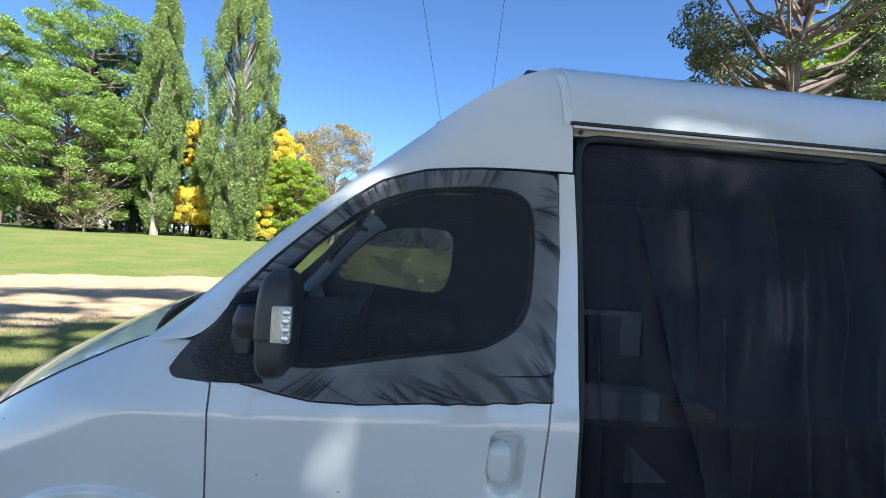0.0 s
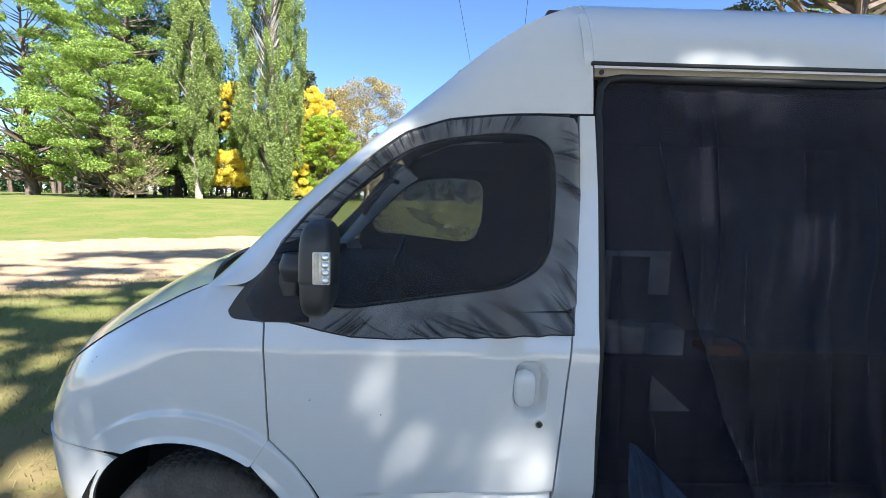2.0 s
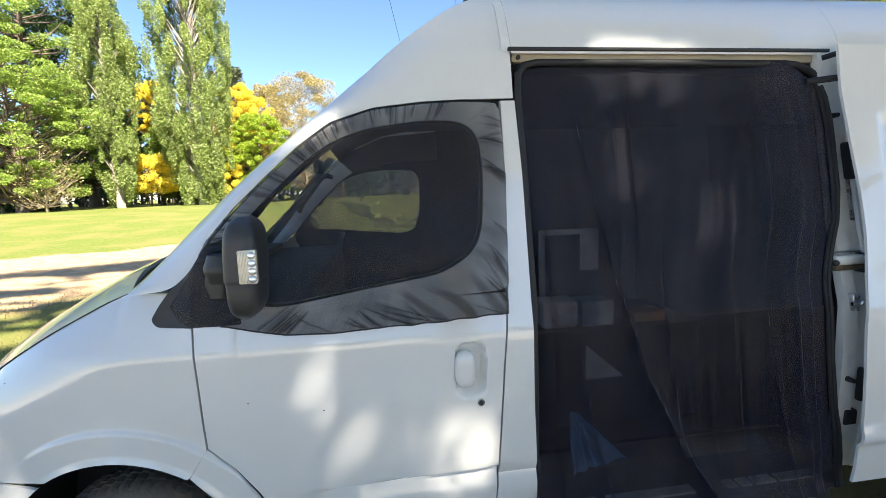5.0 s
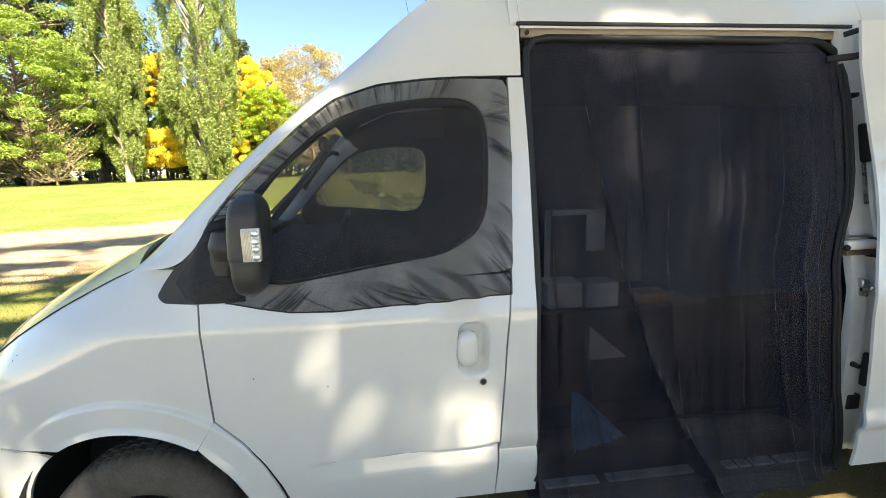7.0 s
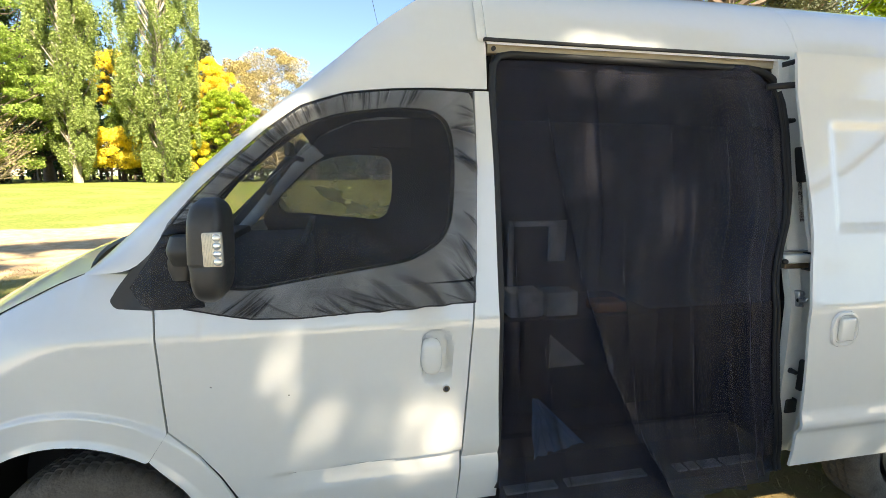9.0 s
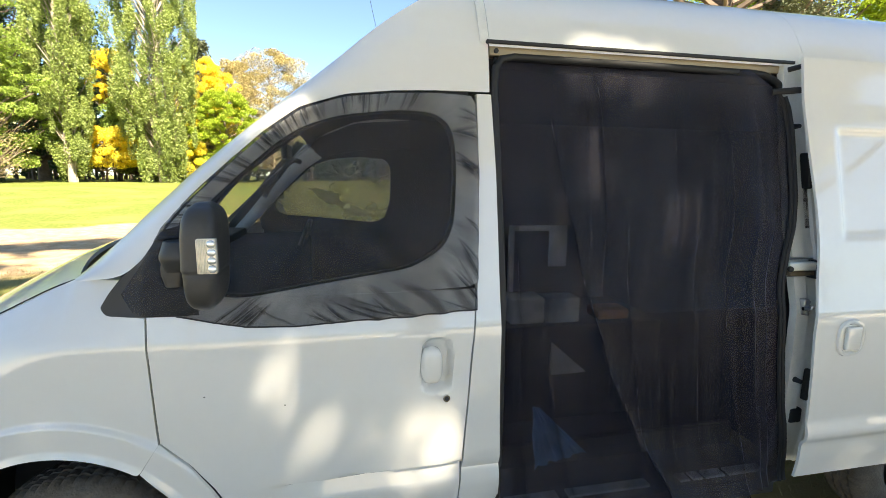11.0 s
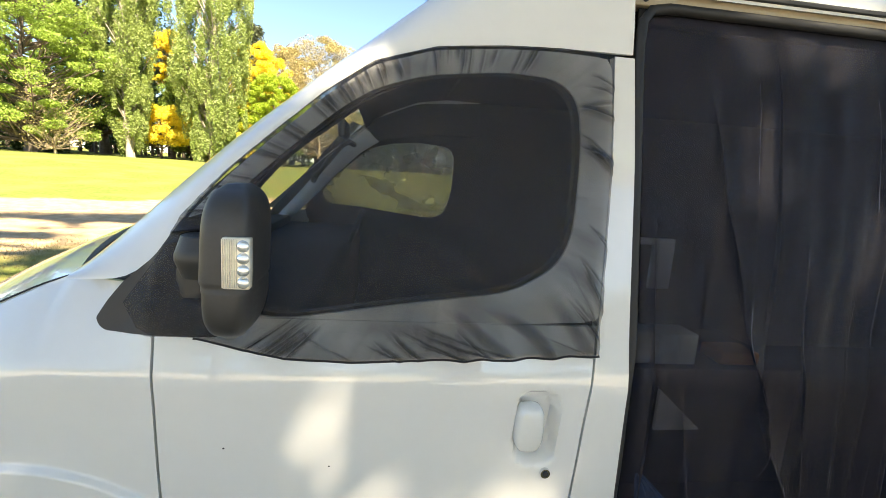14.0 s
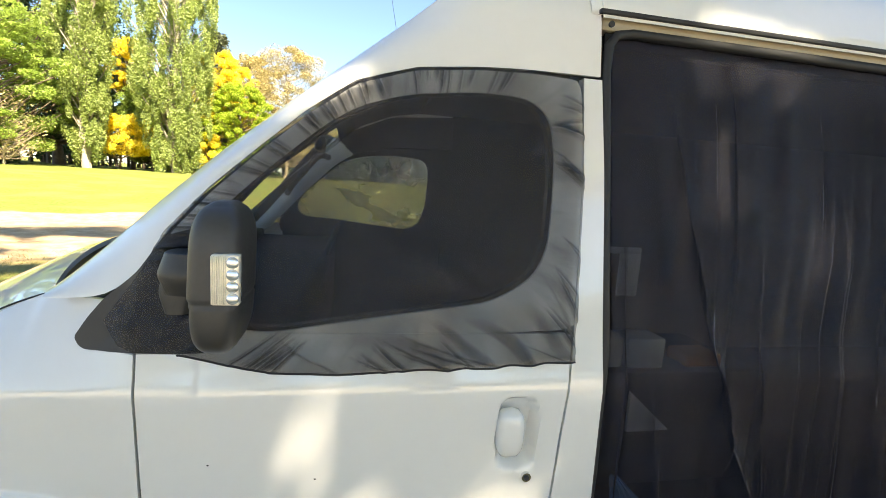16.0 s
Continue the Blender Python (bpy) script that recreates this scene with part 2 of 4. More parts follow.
def flat_y(off):
    return lambda x, z, v=0: side_y(x, z) + off


def arc(a0, a1, n, r=ARCH):
    return [(WHEEL_X + r * math.cos(radians(a0 + (a1 - a0) * i / (n - 1))), WHEEL_Z + r * math.sin(radians(a0 + (a1 - a0) * i / (n - 1))))
            for i in range(n)]


van = thing("van", "white high-roof camper van with its side door slid open", "van")

# front wing
SEAM = [(-1.103, 0.688), (-1.056, 0.771), (-1.066, 0.80), (-1.070, 0.887), (-1.064, 1.023), (-1.075, 1.14)]
low = [(-2.02, 0.66)] + [(-1.72, 0.662)] + arc(124, 57, 14) + [(-1.062, 0.762)]
high = [(-2.02, 0.80), (-1.94, 0.872), (-1.852, 0.938), (-1.737, 1.015), (-1.565, 1.114), (-1.382, 1.206), (-1.31, 1.238), (-1.20, 1.243), (-1.14, 1.246), (-1.17, 1.215), (-1.192, 1.178), (-1.18, 1.155), (-1.078, 1.143)]
part("front_wing", patch(low, high, fender_y, 110, 130), PAINT, van)
low = [(-1.112, 0.684), (-1.02, 0.585), (-0.955, 0.465), (-0.93, 0.36)]
high = [(-1.0595, 0.7655), (-0.977, 0.688), (-0.917, 0.603), (-0.876, 0.514), (-0.845, 0.40), (-0.84, 0.36)]
part("rear_arch_trim", patch(low, high, fender_y, 24, 30), PAINT, van)
low = [(-2.03, 0.36), (-1.78, 0.36)] + arc(176, 127, 8)
high = [(-2.03, 0.654), (-1.80, 0.656), (-1.74, 0.656), (-1.592, 0.656)]
part("front_bumper", patch(low, high, lambda x, z, v=0: fender_y(x, z) - 0.006, 12, 40), PAINT, van)

# front door
low = [(-1.056, 0.769), (-0.975, 0.69), (-0.914, 0.605), (-0.870, 0.515), (-0.84, 0.42), (-0.80, 0.38), (-0.155, 0.38)]
high = [(-1.074, 1.19), (-0.80, 1.19), (-0.40, 1.19), (-0.097, 1.19)]


def crease(z):
    """Pressed line along the lower side: a sharp upper lip and a slow lower one."""
    return min(1, max(0, (0.600 - z) / 0.007)) * min(1, max(0, (z - 0.530) / 0.060))


def door_y(x, z, v=0):
    px, pz = abs(x + 0.226) / 0.047, abs(z - 0.950) / 0.082
    pocket = min(1, max(0, (1.12 - (px ** 4 + pz ** 4) ** 0.25) / 0.22))
    return side_y(x, z) + 0.034 * pocket + 0.024 * crease(z - 0.024 * (x + 0.15)) * min(1, max(0, (x + 0.80) / 0.22))


a, b = smooth_line(low, 110, 1), resample(high, 110)
grid = []
for i in range(90):
    v = i / 89
    r = a * (1 - v) + b * v
    row = []
    for k, (x, z) in enumerate(r):
        u = k / 109
        if u > 0.9:                       # rear edge follows the curved shut line
            xr = np.interp(z, [0.38, 0.526, 0.677, 0.955, 1.132, 1.19], [-0.151, -0.145, -0.135, -0.115, -0.098, -0.095])
            x = x + (xr - r[-1][0]) * (u - 0.9) / 0.1
        row.append((x, door_y(x, z), z))
    grid.append(row)
door = part("front_door", sheet(grid), PAINT, van)
OUT = [(-0.08, 1.20), (-0.073, 1.303), (-0.065, 1.58), (-0.072, 1.824), (-0.208, 1.828), (-0.338, 1.822), (-0.50, 1.804), (-0.638, 1.758),
       (-0.742, 1.680), (-0.85, 1.581), (-0.94, 1.492), (-1.022, 1.396), (-1.058, 1.325), (-1.09, 1.25), (-1.08, 1.19), (-0.8, 1.185), (-0.4, 1.185)]
INN = [(-0.19, 1.325), (-0.156, 1.40), (-0.142, 1.585), (-0.150, 1.717), (-0.205, 1.765), (-0.34, 1.768), (-0.52, 1.745), (-0.635, 1.706),
       (-0.714, 1.652), (-0.822, 1.553), (-0.912, 1.464), (-0.985, 1.372), (-1.0, 1.30), (-0.96, 1.21), (-0.82, 1.187), (-0.56, 1.226), (-0.30, 1.262)]
FAR_INN = [(-0.205, 1.40), (-0.203, 1.62), (-0.24, 1.675), (-0.434, 1.687), (-0.60, 1.67), (-0.72, 1.63), (-0.80, 1.56), (-0.95, 1.42), (-1.0, 1.34), (-0.95, 1.29), (-0.82, 1.285),
           (-0.50, 1.25), (-0.32, 1.232), (-0.24, 1.265)]


def ring_lines(out, inn, n):
    """Two closed loops sampled at the same bearings, so that they join cleanly."""
    c = np.mean(np.array(inn), 0)

    def by_bearing(loop, rounds):
        p = resample(list(loop) + [loop[0]], 600)[:-1]
        for _ in range(rounds):
            p = 0.25 * np.roll(p, 1, 0) + 0.5 * p + 0.25 * np.roll(p, -1, 0)
        ang = np.unwrap(np.arctan2(p[:, 1] - c[1], p[:, 0] - c[0]))
        o = np.argsort(ang % (2 * np.pi))
        ag, q = (ang % (2 * np.pi))[o], p[o]
        s = np.linspace(0, 2 * np.pi, n, endpoint=False)
        return np.stack([np.interp(s, ag, q[:, k], period=2 * np.pi) for k in range(2)], 1)
    return by_bearing(inn, 110), by_bearing(out, 4)


inn, out = ring_lines(OUT, INN, 120)
part("window_frame", patch(inn, out, flat_y(0.004), 6, 120, 0.03, closed=True), PAINT, door)
inn2 = inn + (np.mean(inn, 0) - inn) * 0.03
part("window_seal", patch(inn2, inn, flat_y(0.012), 3, 120, 0.02, closed=True), RUBBER, door)

# pillar behind the door
low = [(-0.149, 0.38), (-0.139, 0.526), (-0.129, 0.677), (-0.109, 0.955), (-0.092, 1.132), (-0.08, 1.303), (-0.067, 1.58), (-0.066, 1.83)]
high = [(0.0, 0.38), (0.0, 0.479), (-0.012, 0.829), (-0.010, 1.137), (-0.008, 1.58), (-0.016, 1.83)]
part("door_pillar", patch(low, high, lambda x, z, v=0: side_y(x, z) + 0.024 * crease(z), 90, 40, 0.03), PAINT, van)

# screen pillar and front of the high roof
low = [(-1.27, 1.246), (-1.23, 1.249), (-1.19, 1.252), (-1.150, 1.256), (-1.12, 1.276), (-1.082, 1.313), (-1.062, 1.345), (-1.033, 1.396), (-0.945, 1.500), (-0.855, 1.587), (-0.747, 1.688), (-0.642, 1.766), (-0.50, 1.812), (-0.338, 1.83), (-0.208, 1.836), (-0.021, 1.838)]
SIL = [(-1.295, 1.256), (-1.210, 1.332), (-1.104, 1.436), (-0.981, 1.553), (-0.869, 1.653), (-0.752, 1.754), (-0.629, 1.856), (-0.502, 1.959), (-0.367, 2.069), (-0.217, 2.172), (-0.067, 2.247), (-0.021, 2.262)]


def quarter_y(x, z, v=0):
    return side_y(max(x, -0.95), z) + 0.09 * v ** 2.2 * min(1, max(0, (2.25 - z) / 0.3)) + max(0, -0.95 - x) * 0.15


part("roof_front_quarter", patch(low, SIL, quarter_y, 22, 60), PAINT, van)
grid = []
sil = smooth_line(SIL, 50)
for x, z in sil:
    y0 = quarter_y(x, z, 1)
    row = []
    for k in range(41):
        w = -1 + 2 * k / 40
        bulge = 1 - w * w
        row.append((x + 0.03 * min(1, max(0, (2.03 - z) / 0.1)) - bulge * np.interp(z, [1.25, 1.9, 2.26], [0.06, 0.05, 0.04]), 1 + w * (1 - y0), z + bulge * 0.05 * min(1, max(0, (z - 2.04) / 0.12))))
    grid.append(row)
split = 29
part("roof_cap", sheet(grid[split:], (0, 0, -0.02)), PAINT, van)
part("windscreen", sheet(grid[:split + 1], (0.006, 0, 0)), SCREEN_GLASS, van).visible_shadow = False

# roof side and roof
prof = [(0.187, 2.012), (0.21, 2.06), (0.235, 2.12), (0.285, 2.195), (0.34, 2.245), (0.43, 2.29), (0.56, 2.318), (0.75, 2.335), (1.0, 2.342)]
prof = prof + [(2 - y, z) for y, z in prof[-2::-1]]
pr = smooth_line(prof, 60)
part("roof_panel", sheet([[(x, y, z) for y, z in pr] for x in (-0.0185, 0.0, 0.4, 0.8, 1.2, 1.2765)], (0, 0, -0.02)), PAINT, van)
part("rear_roof_panel", sheet([[(x, y, z) for y, z in pr] for x in (1.278, 1.3, 2.0, 3.0, 3.9)], (0, 0, -0.02)), PAINT, van)

part("roof_seam_sealer", sheet([[(x, y + 0.004 * (1 if y < 1 else -1), z - 0.005) for y, z in pr] for x in (-0.05, -0.02, 0.02)], (0, 0, -0.008)), JAMB, van)
part("roof_seam_sealer", sheet([[(x, y + 0.004 * (1 if y < 1 else -1), z - 0.005) for y, z in pr] for x in (1.25, 1.28, 1.31)], (0, 0, -0.008)), JAMB, van)

# gutter, track and header over the side opening
bm = bmesh.new()
box(bm, -0.03, 1.222, 0.178, 0.215, 2.000, 2.012, 0.003)
part("gutter_strip", bm, RUBBER, van)
bm = bmesh.new()
box(bm, -0.012, 1.215, 0.205, 0.26, 1.968, 2.0, 0.004)
part("gutter_header", bm, CREAM, van)

# sliding door, run back along the side
low = [(1.16, 0.42), (1.163, 0.43), (1.60, 0.42), (2.42, 0.42)]


SLIDE_Z = np.linspace(0.42, 2.0, 80)
SLIDE_X = np.interp(SLIDE_Z, [0.42, 0.60, 0.66, 0.855, 1.043, 1.16, 1.317, 1.456, 1.656, 1.857, 2.0], [1.166, 1.150, 1.163, 1.151, 1.143, 1.164, 1.184, 1.184, 1.168, 1.155, 1.152])
for _ in range(4):
    SLIDE_X[1:-1] = 0.25 * SLIDE_X[:-2] + 0.5 * SLIDE_X[1:-1] + 0.25 * SLIDE_X[2:]


def slide_x(z):
    return float(np.interp(z, SLIDE_Z, SLIDE_X))


def slide_y(x, z):
    y = side_y(x, z) - 0.10
    inset = min(min(1, max(0, (x - 1.29) / 0.03)), min(1, max(0, (1.75 - z) / 0.03)), min(1, max(0, (z - 1.335) / 0.03)), min(1, max(0, (2.28 - x) / 0.03)))
    y += 0.014 * inset
    y -= 0.014 * min(1, max(0, (z - 0.575) / 0.02)) * min(1, max(0, (0.66 - z) / 0.045))
    return y


grid = []
for i in range(120):
    z = 0.42 + (2.0 - 0.42) * i / 119
    row = []
    for k in range(70):
        x = slide_x(z) + (2.42 - slide_x(z)) * (k / 69) ** 1.6
        row.append((x, slide_y(x, z), z))
    grid.append(row)
slider = part("sliding_door", sheet(grid, (0, 0.010, 0)), PAINT, van, "white sliding door run back along the side")

# side behind the opening, far side, floor, ceiling
low = [(1.31, 0.40), (3.9, 0.40)]
high = [(1.31, 2.008), (3.9, 2.008)]
part("rear_side_panel", patch(low, high, flat_y(0), 30, 20, 0.03), PAINT, van)
low = [(1.165, 0.40), (1.309, 0.40)]
high = [(1.175, 2.0), (1.309, 2.0)]
part("rear_jamb", patch(low, high, lambda x, z, v=0: side_y(x, z) + 0.000 + 0.014 * min(1, max(0, (x - 1.226) / 0.006)) - 0.008 * min(1, max(0, (x - 1.285) / 0.006)) + 0.006 * min(1, max(0, (z - 1.30) / 0.03)) * min(1, max(0, (1.70 - z) / 0.03)), 60, 40, 0.03), JAMB, van)
bm = bmesh.new()
box(bm, -0.9, -0.02, 0.08, 1.92, 0.40, 0.44)
box(bm, -0.02, 1.24, 0.32, 1.92, 0.40, 0.44)
box(bm, 1.24, 3.9, 0.08, 1.92, 0.40, 0.44)
part("load_floor", bm, CARPET, van)


def far_y(x, z, v=0):
    return 2 - side_y(x, z) - 0.03


fi, fo = ring_lines(OUT, FAR_INN, 120)
part("far_window_frame", patch(fi, fo, far_y, 5, 120, 0.03, closed=True), CARPET, van)
low = [(-1.07, 0.40), (-0.05, 0.40)]
high = [(-1.07, 1.225), (-0.07, 1.225)]
part("far_door_panel", patch(low, high, far_y, 12, 30, 0.03), CARPET, van)
low = [(-0.085, 0.40), (3.9, 0.40)]
high = [(-0.085, 2.0), (3.9, 2.0)]
part("far_side_wall", patch(low, high, far_y, 12, 30, 0.03), CARPET, van)
part("far_roof_quarter", patch([(-1.27, 1.246), (-1.13, 1.30), (-1.045, 1.41), (-0.865, 1.60), (-0.645, 1.772), (-0.338, 1.83), (-0.021, 1.838)], SIL,
                              lambda x, z, v=0: 2 - quarter_y(x, z, v), 12, 40, -0.02), PAINT, van)
part("far_wing", patch([(-2.02, 0.36), (-1.07, 0.36)], [(-2.02, 0.80), (-1.852, 0.938), (-1.565, 1.114), (-1.31, 1.236), (-1.07, 1.245)],
                       lambda x, z, v=0: 2 - fender_y(x, z), 12, 40, -0.02), PAINT, van)
bm = bmesh.new()
box(bm, -0.3, 3.9, 0.25, 1.75, 1.93, 1.97)
part("headlining", bm, CARPET, van)
bm = bmesh.new()
box(bm, 3.86, 3.9, 0.1, 1.9, 0.4, 2.3)
part("tailgate", bm, PAINT, van)
# bonnet, nose and scuttle
grid = []
bl = smooth_line([(-1.30, 1.240), (-1.382, 1.210), (-1.565, 1.118), (-1.737, 1.019), (-1.852, 0.942), (-1.94, 0.876), (-2.02, 0.80)], 30)
for x, z in bl:
    y0 = fender_y(x, z) + 0.006
    row = []
    for k in range(31):
        w = -1 + 2 * k / 30
        bul = 1 - abs(w) ** 2.2
        row.append((x - 0.16 * bul, 1 + w * (1 - y0), z + 0.045 * bul))
    grid.append(row)
part("bonnet", sheet(grid, (0, 0, -0.015)), PAINT, van)
nose = grid[-1]
part("nose_panel", sheet([nose, [(x - 0.06, y, z - 0.12) for x, y, z in nose], [(x - 0.09, y, z - 0.3) for x, y, z in nose], [(x - 0.04, y, z - 0.45) for x, y, z in nose]], (0.02, 0, 0)), PAINT, van)
bm = bmesh.new()
box(bm, -1.36, -1.15, 0.2, 1.8, 1.17, 1.222, 0.01)
part("scuttle_panel", bm, PLASTIC, van)
bm = bmesh.new()
box(bm, -1.25, -0.75, 0.12, 1.88, 0.75, 1.18, 0.05)
part("dashboard", bm, CARPET, van)

low = [(-2.015, 0.795), (-1.94, 0.862), (-1.865, 0.915)]
high = [(-2.015, 0.80), (-1.945, 0.869), (-1.872, 0.925)]
part("headlamp", patch([(x - 0.004, z - 0.035) for x, z in low], high, lambda x, z, v=0: fender_y(x, z) - 0.004, 6, 16, 0.02), mat("headlamp_lens", (0.35, 0.22, 0.10), 0.1, coat=1.0), van, "clear and amber headlamp edge")
bm = bmesh.new()
tube(bm, [(x, fender_y(x, z) + 0.004, z + 0.001) for x, z in bl[:26]], 0.0022, 6)
part("bonnet_seal", bm, RUBBER, van)

# wheel
wheel = thing("front_wheel", "", "", at=(WHEEL_X, 0.065, 0.29))
wheel.parent = van
bm = bmesh.new()
prof_t = [(0.205, 0.0), (0.232, -0.010), (0.262, -0.014), (0.295, -0.010), (0.318, 0.002), (0.331, 0.016), (0.338, 0.030), (0.340, 0.046), (0.331, 0.048), (0.331, 0.054),
          (0.3405, 0.056), (0.341, 0.082), (0.331, 0.084), (0.331, 0.092), (0.341, 0.094), (0.3405, 0.120), (0.331, 0.122), (0.331, 0.130), (0.340, 0.132), (0.337, 0.165),
          (0.318, 0.188), (0.255, 0.205), (0.205, 0.20)]
rings = []
for k in range(180):
    a = 6.28319 * k / 180
    cut = 0.007 if k % 3 == 0 else 0.0
    rings.append([bm.verts.new(((r - cut * (r > 0.328)) * math.cos(a), y, (r - cut * (r > 0.328)) * math.sin(a))) for r, y in prof_t])
for k in range(180):
    for j in range(len(prof_t) - 1):
        bm.faces.new((rings[k][j], rings[(k + 1) % 180][j], rings[(k + 1) % 180][j + 1], rings[k][j + 1]))
part("tyre", bm, TYRE, wheel)
bm = bmesh.new()
bmesh.ops.create_cone(bm, cap_ends=True, segments=48, radius1=0.20, radius2=0.16, depth=0.16, matrix=pose(0, 0.1, 0, 90, 0, 0))
part("rim", bm, STEEL, wheel)
rear = copy_thing(wheel, pose(2.04, 0.065, 0.29))
rear.name = "rear_wheel"
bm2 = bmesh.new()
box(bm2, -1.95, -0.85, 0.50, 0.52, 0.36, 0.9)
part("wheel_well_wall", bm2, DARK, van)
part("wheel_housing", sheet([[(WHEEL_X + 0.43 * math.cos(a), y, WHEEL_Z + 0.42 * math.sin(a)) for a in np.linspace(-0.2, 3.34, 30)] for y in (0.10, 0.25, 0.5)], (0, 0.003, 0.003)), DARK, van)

# black sail panel at the foot of the screen pillar
low = [(-1.197, 1.172), (-1.192, 1.160), (-1.178, 1.150), (-1.12, 1.147), (-1.00, 1.147), (-0.93, 1.15)]
high = [(-1.197, 1.178), (-1.176, 1.214), (-1.146, 1.254), (-1.08, 1.314), (-1.03, 1.392), (-0.97, 1.41)]
part("sail_panel", patch(low, high, lambda x, z, v=0: min(fender_y(x, z), side_y(x, z) + 0.008) - 0.002, 12, 40, 0.03, 1), SAIL, van, "matt black plastic sail panel")

# screen seal along the pillar
bm = bmesh.new()
tube(bm, [(x + 0.004, quarter_y(x, z, 1) + 0.012, z - 0.002) for x, z in smooth_line(SIL, 40)[:30]], 0.005, 6)
part("screen_seal", bm, RUBBER, van)
bm = bmesh.new()
box(bm, -0.115, -0.045, 0.50, 1.5, 2.262, 2.298, 0.012)
part("roof_spoiler", bm, PLASTIC, van, "black strip on the roof edge")
bm = bmesh.new()
tube(bm, [(-0.50, 0.40, 1.96), (-0.47, 0.41, 2.005), (-0.455, 0.415, 2.03)], 0.006, 6)
part("aerial", bm, PLASTIC, van)

# dirt specks on the paint
for x, z in ((-1.72, 0.955), (-1.705, 0.972), (-0.925, 0.905), (-0.70, 0.86)):
    bm = bmesh.new()
    bmesh.ops.create_icosphere(bm, subdivisions=1, radius=0.0035, matrix=Matrix.LocRotScale((x, fender_y(x, z) + 0.0005, z), None, (1, 0.3, 0.8)))
    part("dirt_speck", bm, DARK, van)

# door handle, lock
bm = bmesh.new()
grid = []
for i in range(15):
    v = -1 + 2 * i / 14
    z = 0.952 + 0.064 * v
    w = 0.034 * (1 - abs(v) ** 3.2) ** 0.5 + 0.002
    d = 0.026 * (1 - abs(v) ** 4) ** 0.5 + 0.001
    cx = -0.248
    row = []
    for k in range(24):
        a = 6.28319 * k / 24
        c, q = math.cos(a), math.sin(a)
        xx = cx + 0.004 + w * math.copysign(abs(c) ** 0.6, c) * (0.95 if c > 0 else 1.0)
        row.append((xx, 0.004 - d * math.copysign(abs(q) ** 0.7, q), z))
    grid.append(row)
vs = [[bm.verts.new(p) for p in r] for r in grid]
for r0, r1 in zip(vs, vs[1:]):
    for k in range(24):
        bm.faces.new((r0[k], r0[(k + 1) % 24], r1[(k + 1) % 24], r1[k]))
bm.faces.new(vs[0][::-1])
bm.faces.new(vs[-1])
part("door_handle", bm, PAINT, door, angle=60)
bm = bmesh.new()
bmesh.ops.create_cone(bm, cap_ends=True, segments=32, radius1=0.0125, radius2=0.0115, depth=0.012, matrix=pose(-0.196, -0.006, 0.838, 90, 0, 0))
part("lock_barrel", bm, CHROME, door, "chrome key lock")
bm = bmesh.new()
bmesh.ops.create_cone(bm, cap_ends=True, segments=24, radius1=0.0065, radius2=0.0065, depth=0.004, matrix=pose(-0.196, -0.0125, 0.838, 90, 0, 0))
part("keyhole", bm, DARK, door)

# door mirror


def shell(sections, seg=40, power=0.55):
    """A closed body from rounded level sections (z, x, y, half width, half depth)."""
    bm = bmesh.new()
    rings = []
    for z, x, y, w, d in sections:
        rings.append([bm.verts.new((x + w * math.copysign(abs(math.cos(a)) ** power, math.cos(a)),
                                    y + d * math.copysign(abs(math.sin(a)) ** power, math.sin(a)), z))
                      for a in [6.28319 * k / seg for k in range(seg)]])
    for r0, r1 in zip(rings, rings[1:]):
        for k in range(seg):
            bm.faces.new((r0[k], r0[(k + 1) % seg], r1[(k + 1) % seg], r1[k]))
    bm.faces.new(rings[0][::-1])
    bm.faces.new(rings[-1])
    return bm


secs = []
for i in range(61):
    v = -1 + 2 * i / 60
    k = (1 - abs(v) ** 4.5) ** (1 / 2.6) if abs(v) < 1 else 0.0
    z = 1.339 + 0.142 * v
    seam = 0.0022 if abs(z - 1.303) < 0.004 else 0.0
    lean = 0.006 * min(1, max(0, (1.303 - z) / 0.01))
    secs.append((z, -0.874 + 0.004 * v + lean * 0.4, -0.064 + 0.006 * v, 0.048 * max(k, 0.35) - seam - lean * 0.5, 0.094 * max(k, 0.40) - seam))
mirror = part("door_mirror", shell(secs), PLASTIC, van, "matt black plastic door mirror")
secs = [(1.285 + 0.012 * k, -0.955, 0.02, 0.062 * (1 - abs(k - 3.5) / 16), 0.06 * (1 - abs(k - 3.5) / 14)) for k in range(8)]
part("mirror_arm", shell(secs, 24, 0.7), PLASTIC, mirror)
secs = [(1.235 + 0.018 * k, -0.99, 0.045, 0.040 * (1 - abs(k - 2.5) / 7), 0.03) for k in range(6)]
part("arm_root", shell(secs, 24, 0.7), PLASTIC, mirror)
bm = bmesh.new()
box(bm, -0.8695, -0.8235, -0.1645, -0.140, 1.306, 1.396, 0.004)
part("indicator_lamp", bm, LENS, mirror, "clear ribbed indicator lens")
for k in range(7):
    bm = bmesh.new()
    box(bm, -0.8685 + 0.0037 * k, -0.8665 + 0.0037 * k, -0.1668, -0.1640, 1.309, 1.393, 0.0006)
    part("lens_rib", bm, LENS, mirror)
for k in range(4):
    bm = bmesh.new()
    bmesh.ops.create_uvsphere(bm, u_segments=16, v_segments=10, radius=0.0105, matrix=Matrix.LocRotScale((-0.834, -0.1645, 1.319 + 0.021 * k), None, (1, 0.5, 1)))
    part("lamp_bulb", bm, REFLECTOR, mirror)

